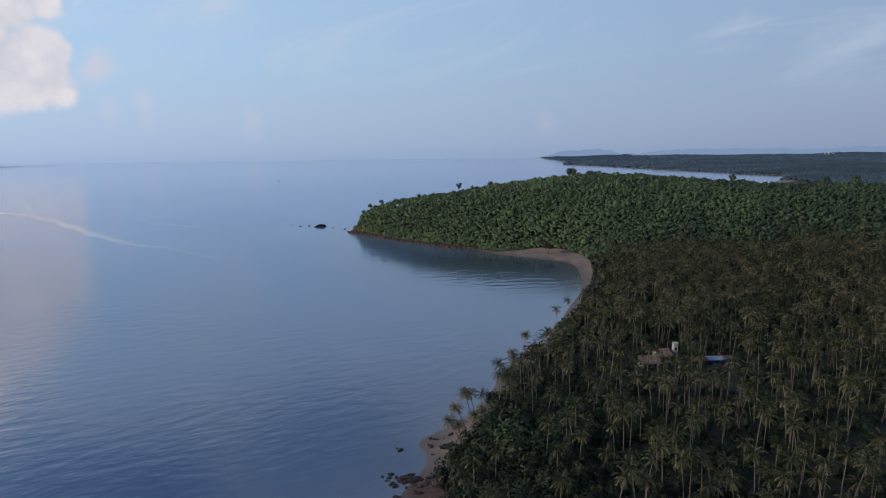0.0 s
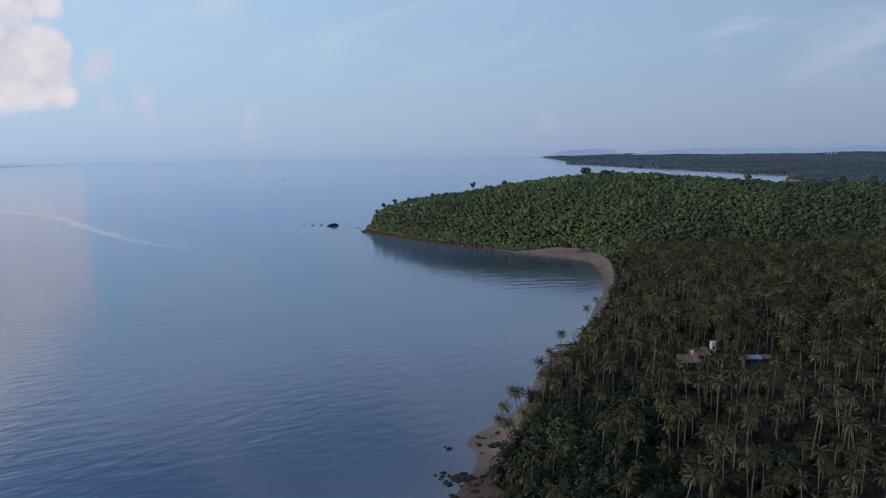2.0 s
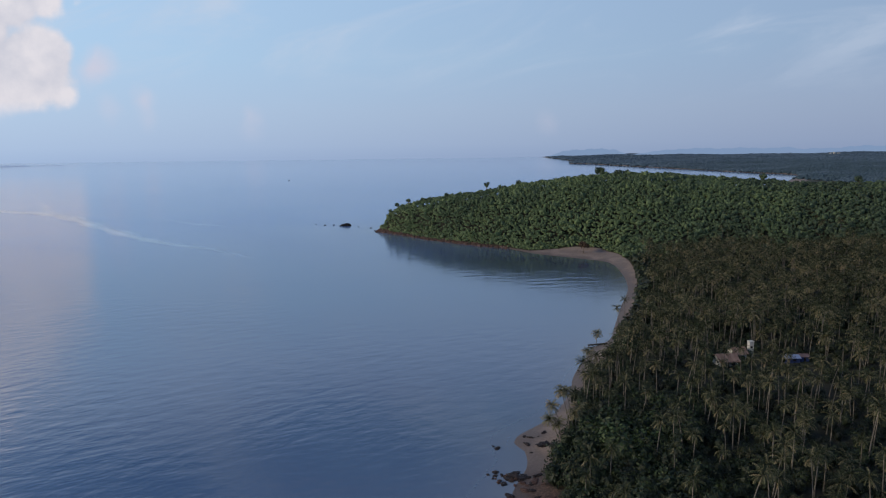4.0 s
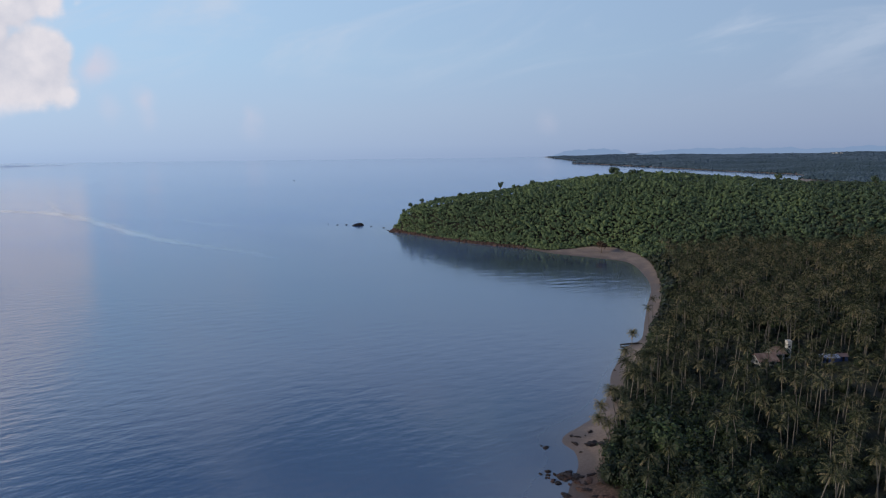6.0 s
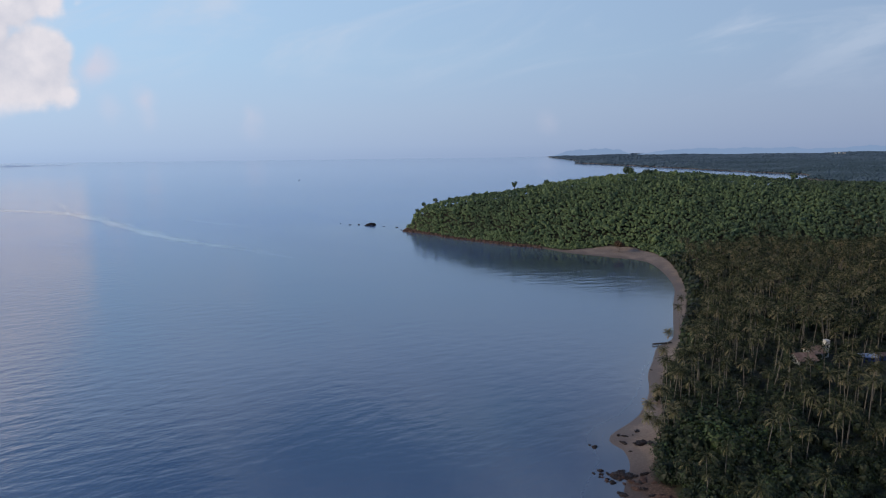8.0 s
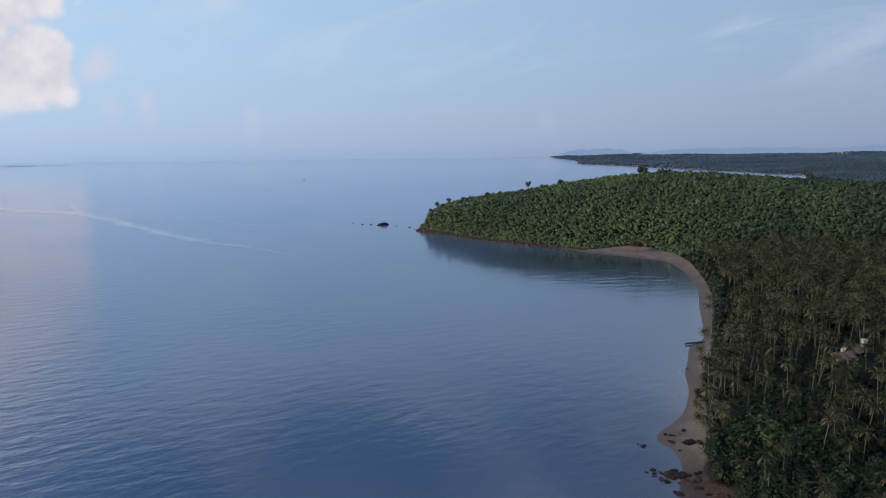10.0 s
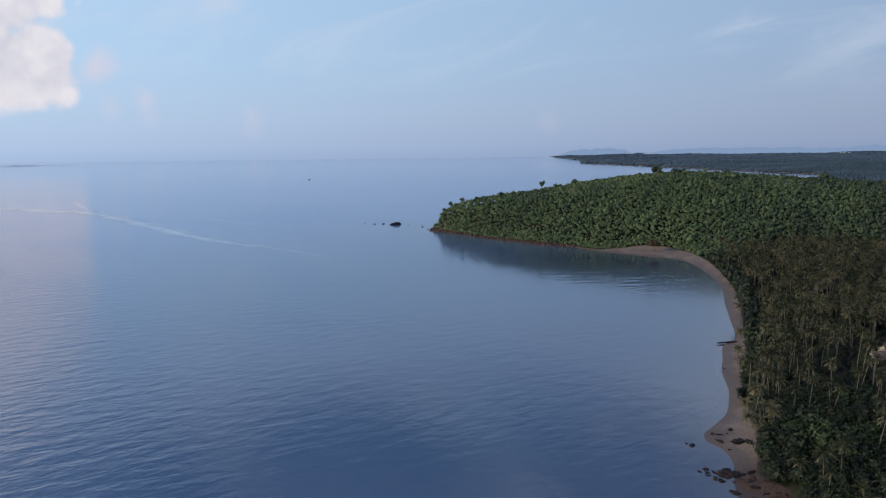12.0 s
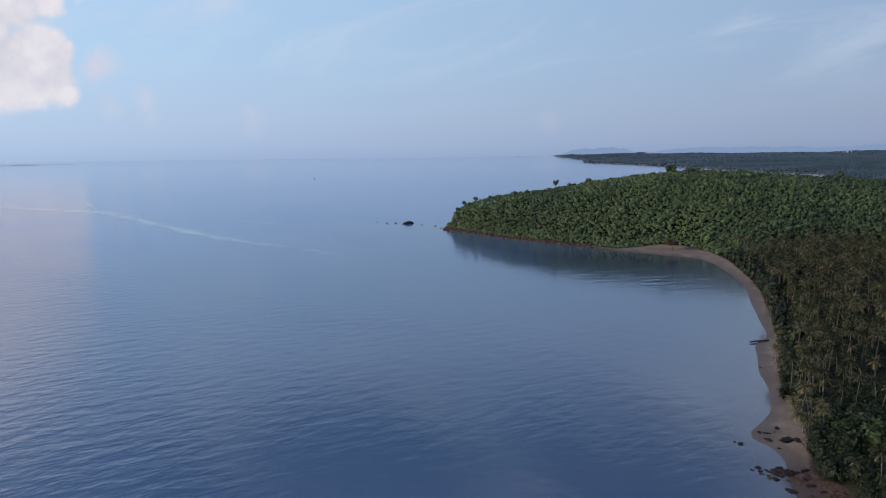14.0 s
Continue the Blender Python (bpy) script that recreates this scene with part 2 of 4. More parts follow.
def part(name, bm, mat, parent=None, label="", smooth=False):
    me = bpy.data.meshes.new(name)
    bm.to_mesh(me)
    bm.free()
    me.materials.append(mat)
    me.polygons.foreach_set("use_smooth", np.full(len(me.polygons), smooth))
    ob = new(name, me)
    ob.parent = parent
    return tagged(ob, label)


def child(name, me, parent, label=""):
    ob = new(name, me)
    ob.parent = parent
    return tagged(ob, label)


def block(bm, size, centre, turn=0.0, bevel=0.0):
    made = bmesh.ops.create_cube(bm, size=1.0, matrix=Matrix.Translation(centre) @ pose(0, 0, 0, 0, 0, turn) @ Matrix.Diagonal((*size, 1)))
    if bevel:
        edges = list({e for v in made["verts"] for e in v.link_edges})
        bmesh.ops.bevel(bm, geom=edges, offset=bevel, segments=1, affect="EDGES")
    return bm


def solid(size, centre, turn=0.0, bevel=0.0):
    return block(bmesh.new(), size, centre, turn, bevel)


def spline(points, steps=8):
    """A smooth line through the points."""
    p = np.array(points, dtype=float)
    p = np.vstack([2 * p[0] - p[1], p, 2 * p[-1] - p[-2]])
    out = []
    for a, b, c, d in zip(p[:-3], p[1:-2], p[2:-1], p[3:]):
        for k in np.linspace(0, 1, steps, endpoint=False):
            out.append(0.5 * (2 * b + (c - a) * k + (2 * a - 5 * b + 4 * c - d) * k * k + (3 * b - a - 3 * c + d) * k ** 3))
    return np.array(out + [p[-2]])


def signed(poly, x, y):
    """Distance to a closed line, positive inside it."""
    q = np.stack([x.ravel(), y.ravel()], 1)
    best, inside = np.full(len(q), 1e18), np.zeros(len(q), bool)
    for a, b in zip(poly, np.roll(poly, -1, 0)):
        ab, aq = b - a, q - a
        k = np.clip((aq @ ab) / max(ab @ ab, 1e-9), 0, 1)
        best = np.minimum(best, ((aq - k[:, None] * ab) ** 2).sum(1))
        if a[1] != b[1]:
            inside ^= ((a[1] > q[:, 1]) != (b[1] > q[:, 1])) & (q[:, 0] < ab[0] * (q[:, 1] - a[1]) / ab[1] + a[0])
    return (np.sqrt(best) * np.where(inside, 1, -1)).reshape(x.shape)


# ---- the plan: coast, trees' edge, hill ----
NEAR_COAST = [(-20, 60), (-15, 115), (-12.3, 131.8), (-10, 138.6), (-6.4, 146.4), (-5.5, 154.8), (-8, 160.1), (-6.5, 164.5), (-0.9, 169.9), (5.2, 176.3), (10.5, 185),
              (15.8, 196.5), (20.6, 211.7), (27.7, 226.6), (35, 242), (45.5, 253), (55.8, 279), (66.8, 308), (83, 349), (92, 392), (93.5, 430),
              (74, 449), (45, 471), (24, 497), (-10, 522), (-38, 547), (-63, 574), (-89, 604), (-96, 613), (-91, 634)]
BACK_COAST = [(-40, 665), (80, 720), (270, 800), (520, 1060), (840, 1480), (945, 1665), (890, 1830), (830, 2150), (750, 2560), (665, 2960), (618, 3060), (740, 3500), (800, 4860)]
TREE_EDGE = [(-8, 60), (-3, 118), (0, 132), (-2.3, 137), (-2, 143), (1.7, 150), (9.5, 166), (14.2, 179), (21.7, 200), (33.4, 221), (47.7, 248), (57.8, 271),
             (69.8, 299), (89.7, 349), (105.8, 414), (108, 450), (99, 468), (80, 478), (60, 481), (44, 481), (27, 498.5), (-7, 524), (-36, 549), (-61, 576), (-88, 605), (-95, 613), (-89, 632)]
ENDS = np.array([(800, 5600), (7000, 5600), (7000, -300), (-20, -300)], float)
COAST = np.vstack([spline(NEAR_COAST, 6), spline(BACK_COAST, 4), ENDS])
WOODS = np.vstack([spline(TREE_EDGE, 6), spline([(-36, 658)] + BACK_COAST[1:], 4), ENDS + (8, 0)])
FOOT = ([-105, -60, -10, 24, 54, 75, 110, 150, 260, 330, 420, 900], [614, 577, 523, 498, 485, 476, 460, 443, 416, 382, 352, 300])
RIDGE = ([-105, -60, 18, 80, 136, 200, 260, 330, 420, 900], [622, 610, 592, 588, 588, 575, 550, 508, 480, 460])
CREST = ([-110, -98, -86, -74, -49, -14, 15, 48, 87, 126, 153, 189, 223, 267, 306, 343, 420, 700, 1000],
         [0, 2, 10.5, 17, 24, 28.5, 32.5, 38.5, 43, 47, 48, 47.3, 44.5, 41.5, 39, 40, 39, 25, 6])


def hill(x, y):
    foot, ridge, crest = np.interp(x, *FOOT), np.interp(x, *RIDGE), np.interp(x, *CREST)
    s = np.clip((y - foot) / (ridge - foot), 0, 1)
    back = np.clip((y - ridge) / 230, 0, 1)
    return crest * np.sin(s * np.pi / 2) ** 1.1 * (1 - back * back * (3 - 2 * back))


def wobble(x, y, size, seed=0.0):
    """Soft unevenness of the ground between -1 and 1."""
    a, b = x / size + seed, y / size + 1.7 * seed
    return (np.sin(a * 2.1 + np.sin(b * 1.3)) + np.sin(b * 2.4 + np.sin(a * 1.7 + 1)) + np.sin(a * 4.3 - b * 3.1)) / 3


def ground_height(x, y, d=None):
    x, y = np.asarray(x, float), np.asarray(y, float)
    d = signed(COAST, x, y) if d is None else d
    land = 2.3 * (1 - np.exp(-np.maximum(d, 0) / 13)) + np.clip((d - 25) * 0.012, 0, 3) + hill(x, y) * np.clip(d / 8, 0, 1)
    bank = np.clip((d - 4) / 46, 0, 1) * np.clip((440 - y) / 60, 0, 1)
    land += 4.3 * bank * bank * (3 - 2 * bank)
    land += np.clip(d / 30, 0, 1) * 0.5 * wobble(x, y, 17)
    far = np.clip((y - 1400) / 600, 0, 1)
    land += far * np.clip(d / 120, 0, 1) * (6 + 7 * wobble(x, y, 420, 3) + np.clip((x - 1500) / 2500, 0, 1) * 16)
    return np.where(d > 0, land, np.maximum(-8, d * 0.13))


def lines(fine_low, fine_high, step, low, high, growth=1.18, widest=42):
    """Grid lines, even in the middle and widening outwards."""
    mid = list(np.arange(fine_low, fine_high + step, step))
    for sign, end in ((1, high), (-1, low)):
        at, gap, more = (mid[-1] if sign > 0 else mid[0]), step, []
        while (end - at) * sign > gap:
            gap *= growth if gap < widest else 1.0
            at += sign * gap
            more.append(at)
        mid = mid + more if sign > 0 else more[::-1] + mid
    return np.array(mid)


def sheet(xs, ys, height):
    gx, gy = np.meshgrid(xs, ys)
    n = len(xs)
    i = (np.arange(len(ys) - 1)[:, None] * n + np.arange(n - 1)).ravel()
    return np.stack([gx.ravel(), gy.ravel(), height(gx, gy).ravel()], 1), np.stack([i, i + 1, i + 1 + n, i + n], 1)


def build_land():
    xs, ys = lines(-114, 330, 3.0, -900, 6500), lines(105, 640, 2.8, -250, 5400)
    v, q = sheet(xs, ys, ground_height)
    me = mesh_of("ground", v, q, GROUND, smooth=True)
    woods = signed(WOODS, v[:, 0], v[:, 1])
    me.attributes.new("sand", "FLOAT", "POINT").data.foreach_set("value", np.where(v[:, 1] > 1300, np.clip(0.5 - (woods - 40) / 60, 0, 1), np.clip(0.5 - woods / 5, 0, 1)).astype(np.float32))
    red = np.clip((v[:, 1] - 425) / 40, 0, 1) * np.clip((45 - v[:, 0]) / 40, 0.15, 1) + np.clip((149 - v[:, 1]) / 8, 0, 1)
    me.attributes.new("red", "FLOAT", "POINT").data.foreach_set("value", np.clip(red, 0, 1).astype(np.float32))
    tagged(new("ground", me), "sandy shore rising to a wooded hill and low far land", "ground", kind="structure")


def build_sea():
    xs, ys = lines(-150, 140, 5, -7000, 7000, 1.3, 180), lines(100, 660, 5, -2500, 7000, 1.3, 180)
    v, q = sheet(xs, ys, lambda x, y: 0 * x)
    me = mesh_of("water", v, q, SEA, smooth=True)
    d = signed(COAST, v[:, 0], v[:, 1])
    me.attributes.new("shallow", "FLOAT", "POINT").data.foreach_set("value", (0.5 * np.exp(np.minimum(d, 0) / 10) + 0.42 * np.exp(np.minimum(d, 0) / 80)).astype(np.float32))
    bay_reflection = np.exp(-((v[:, 0] - 35) / 75) ** 2 - ((v[:, 1] - 430) / 60) ** 2)
    lee = np.exp(-((v[:, 0] + 10) / 130) ** 2 - ((v[:, 1] - 350) / 150) ** 2)
    far = np.clip((np.hypot(v[:, 0], v[:, 1]) - 500) / 2200, 0, 1)
    lee = np.maximum(lee, 1.25 * far)
    lee = np.maximum(lee, 1.2 * np.exp(-((v[:, 0] - 40) / 80) ** 2 - ((v[:, 1] - 455) / 60) ** 2))
    ripples = np.exp(-((v[:, 0] - 45) / 60) ** 2 - ((v[:, 1] - 385) / 34) ** 2)
    me.attributes.new("ripples", "FLOAT", "POINT").data.foreach_set("value", ripples.astype(np.float32))
    me.attributes.new("lee", "FLOAT", "POINT").data.foreach_set("value", lee.astype(np.float32))
    me.attributes.new("bay_reflection", "FLOAT", "POINT").data.foreach_set("value", bay_reflection.astype(np.float32))
    # grows with distance from the path's start, not from the coast
    me.attributes.new("far_haze", "FLOAT", "POINT").data.foreach_set("value", np.clip((np.hypot(v[:, 0], v[:, 1]) - 240) / 500, 0, 1).astype(np.float32))
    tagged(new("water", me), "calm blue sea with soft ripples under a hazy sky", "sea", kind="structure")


build_land()
build_sea()


def build_horizon():
    """Blue hills and a low coast at the edge of sight."""
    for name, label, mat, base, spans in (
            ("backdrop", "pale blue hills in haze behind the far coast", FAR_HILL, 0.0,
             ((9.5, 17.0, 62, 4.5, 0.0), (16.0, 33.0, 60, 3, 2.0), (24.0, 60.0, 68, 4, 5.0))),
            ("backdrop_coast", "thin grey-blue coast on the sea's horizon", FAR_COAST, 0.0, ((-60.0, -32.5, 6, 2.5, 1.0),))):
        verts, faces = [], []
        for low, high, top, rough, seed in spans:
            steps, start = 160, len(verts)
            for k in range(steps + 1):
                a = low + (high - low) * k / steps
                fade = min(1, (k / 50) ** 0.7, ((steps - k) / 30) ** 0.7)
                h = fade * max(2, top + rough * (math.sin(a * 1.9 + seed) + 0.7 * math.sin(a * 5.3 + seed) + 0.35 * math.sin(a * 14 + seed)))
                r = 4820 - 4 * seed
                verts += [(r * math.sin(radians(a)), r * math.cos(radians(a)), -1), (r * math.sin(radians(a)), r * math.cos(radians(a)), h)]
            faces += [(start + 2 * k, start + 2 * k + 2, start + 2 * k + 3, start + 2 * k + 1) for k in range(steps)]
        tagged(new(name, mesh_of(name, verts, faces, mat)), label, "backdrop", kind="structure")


build_horizon()

# ---- leaves ----


def leaf_clouds(centres, radii, leaves, size, core=0.72, tones=None, speckle=0.16):
    """Crowns: on each centre a lumpy cloud of small leaf blades round a rough heart, its tone darkened for the shade
    inside. Returns corners, triangles, tones.
    """
    centres, radii = np.asarray(centres, float), np.asarray(radii, float)
    count = len(centres)
    tones = RNG.random(count) if tones is None else np.asarray(tones, float)
    way = RNG.normal(size=(count, leaves, 3))
    way[..., 2] = np.where(way[..., 2] < -0.35, -way[..., 2], way[..., 2])
    way /= np.linalg.norm(way, axis=2, keepdims=True)
    lobes = RNG.normal(size=(count, 5, 3))
    lobes /= np.linalg.norm(lobes, axis=2, keepdims=True)
    lump = (np.einsum("nlk,nmk->nlm", way, lobes).max(2)) * 0.42 + 0.66
    at = centres[:, None] + way * radii[:, None] * (lump * RNG.uniform(0.86, 1.08, lump.shape))[..., None]
    side = np.cross(way, RNG.normal(size=way.shape))
    side /= np.linalg.norm(side, axis=2, keepdims=True)
    along = np.cross(way, side) + 0.45 * RNG.normal(size=way.shape) + way * 0.3
    along /= np.linalg.norm(along, axis=2, keepdims=True)
    s = (size * RNG.uniform(0.6, 1.35, lump.shape) * radii.mean(1)[:, None])[..., None]
    corners = np.stack([at - along * s * 0.6, at + side * s * 0.42, at + along * s * 0.75, at - side * s * 0.42 + way * s * 0.12], 2).reshape(-1, 3)
    base = np.arange(0, len(corners), 4)
    tris = np.concatenate([np.stack([base, base + 1, base + 2], 1), np.stack([base, base + 2, base + 3], 1)])
    leaf_tone = np.clip(tones[:, None] + speckle * RNG.normal(size=lump.shape), 0, 1).ravel()
    tone = np.concatenate([leaf_tone, leaf_tone])
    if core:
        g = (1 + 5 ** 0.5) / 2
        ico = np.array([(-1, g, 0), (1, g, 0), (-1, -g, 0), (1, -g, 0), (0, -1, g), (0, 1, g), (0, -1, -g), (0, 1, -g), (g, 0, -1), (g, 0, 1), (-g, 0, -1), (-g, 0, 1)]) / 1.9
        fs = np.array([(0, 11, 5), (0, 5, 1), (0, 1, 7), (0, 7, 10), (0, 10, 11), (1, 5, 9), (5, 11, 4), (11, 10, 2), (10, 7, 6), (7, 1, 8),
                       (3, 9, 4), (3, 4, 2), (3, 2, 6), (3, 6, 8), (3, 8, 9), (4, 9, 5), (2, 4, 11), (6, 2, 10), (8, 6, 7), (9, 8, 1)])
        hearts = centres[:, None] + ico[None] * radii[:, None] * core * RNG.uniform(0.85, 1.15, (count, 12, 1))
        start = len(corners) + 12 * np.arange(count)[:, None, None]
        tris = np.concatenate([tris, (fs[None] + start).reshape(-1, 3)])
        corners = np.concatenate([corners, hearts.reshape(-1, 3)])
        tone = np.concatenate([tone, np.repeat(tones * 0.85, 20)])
    return corners, tris, tone


def scatter(x0, x1, y0, y1, gap, jitter=0.45):
    """Uneven places about one gap apart."""
    gx, gy = np.meshgrid(np.arange(x0, x1, gap), np.arange(y0, y1, gap))
    gx = gx + (np.arange(gx.shape[0])[:, None] % 2) * gap / 2
    p = np.stack([gx.ravel(), gy.ravel()], 1)
    return p + RNG.uniform(-jitter, jitter, p.shape) * gap


def palm_limit(x):
    """The line where the palm grove gives way to the hill's wood."""
    return np.interp(x, [60, 110, 160, 260, 330, 420, 700], [400, 425, 436, 420, 395, 372, 340]) + 6 * np.sin(x / 13)


def seen_wedge(p, margin=14):
    """Ground that lies within sight from somewhere on the way."""
    return p[:, 0] < p[:, 1] * 0.82 + margin


def build_hill_wood():
    p = scatter(-104, 600, 330, 690, 2.15, 0.55)
    d = signed(WOODS, p[:, 0], p[:, 1])
    keep = (d > 0.3) & (p[:, 1] > palm_limit(p[:, 0]) - 2 + RNG.normal(0, 15, len(p))) & (p[:, 1] < np.interp(p[:, 0], *RIDGE) + 30) & seen_wedge(p, 25)
    p, d = p[keep], d[keep]
    fill = scatter(-104, 130, 440, 640, 2.3)
    near_edge = signed(WOODS, fill[:, 0], fill[:, 1])
    fill = fill[(near_edge > 0) & (near_edge < 9)]
    p, d = np.concatenate([p, fill]), np.concatenate([d, np.full(len(fill), 2.0)])
    r = np.clip(np.exp(RNG.normal(0.10, 0.3, len(p))), 0.65, 2.3)
    z = ground_height(p[:, 0], p[:, 1])
    r *= np.where(RNG.random(len(p)) < 0.08, RNG.uniform(1.15, 1.5, len(p)), 1.0)
    tall = RNG.uniform(0.8, 1.2, len(p))
    stem = np.clip((d - 1.5) / 9, 0, 1) * RNG.uniform(3.0, 4.8, len(p))
    centres = np.stack([p[:, 0], p[:, 1], z + stem + r * tall * 0.75], 1)
    radii = np.stack([r * RNG.uniform(0.75, 1.4, len(p)), r * RNG.uniform(0.75, 1.4, len(p)), r * tall], 1)
    # Paler left, darker right: sun and cloud shade painted in; darker near grove.
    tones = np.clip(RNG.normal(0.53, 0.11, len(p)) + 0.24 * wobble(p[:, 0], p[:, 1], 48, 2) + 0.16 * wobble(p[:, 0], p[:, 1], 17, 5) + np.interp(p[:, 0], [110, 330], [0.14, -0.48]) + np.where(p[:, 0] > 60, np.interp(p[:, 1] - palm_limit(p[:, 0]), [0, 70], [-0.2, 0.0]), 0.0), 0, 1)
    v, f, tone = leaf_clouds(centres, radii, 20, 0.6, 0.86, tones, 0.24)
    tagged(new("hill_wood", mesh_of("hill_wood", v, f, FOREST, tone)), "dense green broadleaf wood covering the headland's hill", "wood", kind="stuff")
    return len(p)


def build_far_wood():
    """The crowns on the low land across the inlet."""
    near, mid = np.concatenate([scatter(700, 2000, 1560, 2350, 7.8), scatter(820, 1500, 1150, 1560, 9)]), scatter(600, 2800, 2350, 3250, 16)
    p = np.concatenate([near, mid])
    r = np.concatenate([RNG.uniform(3, 6, len(near)), RNG.uniform(8, 13, len(mid))])
    keep = (signed(COAST, p[:, 0], p[:, 1]) > 7) & (p[:, 0] < 0.8 * p[:, 1] + 20)
    p, r = p[keep], r[keep]
    z = ground_height(p[:, 0], p[:, 1])
    # paler with distance: more haze put into the tone
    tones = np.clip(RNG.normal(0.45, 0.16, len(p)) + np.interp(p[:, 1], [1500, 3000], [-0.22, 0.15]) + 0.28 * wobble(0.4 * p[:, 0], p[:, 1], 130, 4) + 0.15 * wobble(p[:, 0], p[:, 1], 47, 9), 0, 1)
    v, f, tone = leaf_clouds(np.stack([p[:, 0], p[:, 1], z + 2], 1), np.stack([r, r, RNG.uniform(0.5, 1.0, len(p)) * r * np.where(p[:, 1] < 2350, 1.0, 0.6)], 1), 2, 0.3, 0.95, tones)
    q = scatter(560, 3900, 3000, 4950, 34)
    q = q[(signed(COAST, q[:, 0], q[:, 1]) > 6) & (q[:, 0] < 0.8 * q[:, 1])]
    r = RNG.uniform(15, 26, len(q))
    # the farthest crowns palest, again haze put into their tone
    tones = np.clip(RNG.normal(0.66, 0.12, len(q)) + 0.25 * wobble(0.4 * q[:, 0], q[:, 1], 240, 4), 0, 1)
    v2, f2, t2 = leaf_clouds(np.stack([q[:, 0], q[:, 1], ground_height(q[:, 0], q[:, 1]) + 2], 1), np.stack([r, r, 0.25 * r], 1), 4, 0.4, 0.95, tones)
    tagged(new("far_wood", mesh_of("far_wood", np.concatenate([v, v2]), np.concatenate([f, f2 + len(v)]), HAZY_GREEN, np.concatenate([tone, t2]))),
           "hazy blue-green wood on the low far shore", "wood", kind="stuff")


build_hill_wood()
build_far_wood()

# ---- palms ----


def palm_meshes(height, fronds, reach, lean, seed, steps=9, toward=None, wide=1.0):
    """The trunk and the crown of one coconut palm, both with their foot at the origin: corners, triangles (and tones)."""
    rng = np.random.default_rng(seed)
    rings, sides = (8, 7) if steps > 6 else (5, 5)
    turn = rng.uniform(0, 2 * np.pi) if toward is None else toward
    bend = np.array([np.cos(turn), np.sin(turn)]) * lean * height
    tv, tf = [], []
    for k in range(rings + 1):
        s = k / rings
        c = np.array([*(bend * s ** 1.6), height * s])
        rad = (0.135 + 0.13 * (1 - s) ** 6) * (1 - 0.3 * s)
        tv += [c + (rad * np.cos(a), rad * np.sin(a), 0) for a in np.linspace(0, 2 * np.pi, sides, endpoint=False)]
        if k:
            for j in range(sides):
                a, b = (k - 1) * sides + j, (k - 1) * sides + (j + 1) % sides
                tf += [(a, b, b + sides), (a, b + sides, a + sides)]
    top = np.array([*bend, height])
    cv, cf, tones = [], [], []
    up = np.array([0, 0, 1.0])
    for i in range(fronds):
        s = i / (fronds - 1)
        az = i * 2.39996 + rng.uniform(-0.3, 0.3)
        rise = radians(80 - 108 * s ** 1.1 + rng.uniform(-12, 12))
        long = reach * rng.uniform(0.85, 1.12) * (0.74 + 0.26 * np.sin(np.pi * min(1, s + 0.25)))
        tone = np.clip(0.16 + 0.16 * np.sin(np.pi * s) + max(0.0, rng.normal(0, 0.24)), 0.02, 0.8)
        if s > 0.93:
            tone = rng.uniform(0.35, 0.9)
        out, side = np.array([np.cos(az), np.sin(az), 0]), np.array([-np.sin(az), np.cos(az), 0])
        p, step, line = top.copy(), long / steps, [top.copy()]
        for k in range(steps):
            e = rise - (k / steps) ** 1.3 * radians(100 if rise > 0 else 52)
            p = p + step * (np.cos(e) * out + np.sin(e) * up)
            line.append(p.copy())
        for k in range(steps):
            a, b = line[k], line[k + 1]
            n = len(cv)
            cv += [a - side * 0.06, a + side * 0.06, b]
            cf.append((n, n + 1, n + 2))
            tones.append(min(1, tone + 0.34))
            if k == 0:
                continue
            way = (b - a) / step
            size = reach * rng.uniform(0.13, 0.19) * wide * np.sin(np.pi * (0.16 + 0.76 * k / steps)) ** 0.7
            for sign in (-1, 1):
                tip = a + size * (sign * side * 0.70 + way * 0.62 - up * (0.28 + rng.uniform(0, 0.35)))
                n = len(cv)
                cv += [a - way * step * 0.04, a + way * step * 0.62, tip + way * step * 0.12, tip]
                cf += [(n, n + 1, n + 2), (n, n + 2, n + 3)]
                # leaflets paler towards the tip: sunlit ends put into the tone
                tones += [np.clip(tone + 0.16 * k / steps + rng.normal(0, 0.05), 0, 1)] * 2
    return np.array(tv), np.array(tf), np.array(cv), np.array(cf), np.array(tones)


PALM_KINDS = [(10.0, 25, 3.3, 0.05, 1), (11.5, 27, 3.4, 0.10, 2), (9.0, 24, 3.4, 0.03, 3), (12.6, 25, 3.1, 0.07, 4), (8.0, 26, 3.5, 0.12, 5), (6.0, 22, 3.4, 0.05, 6), (11.0, 24, 3.3, 0.16, 7)]
CLEARINGS = [(73, 203, 6), (66, 197, 4), (99, 202, 7), (97, 193, 6), (89, 184, 8), (84, 206, 6), (66, 208, 6), (78, 211, 5), (80, 197, 5), (61, 200, 6), (60, 192, 4), (112, 150, 6), (60, 172, 5), (17, 147, 9), (27, 153, 6), (8, 144, 6), (16, 137, 5)]


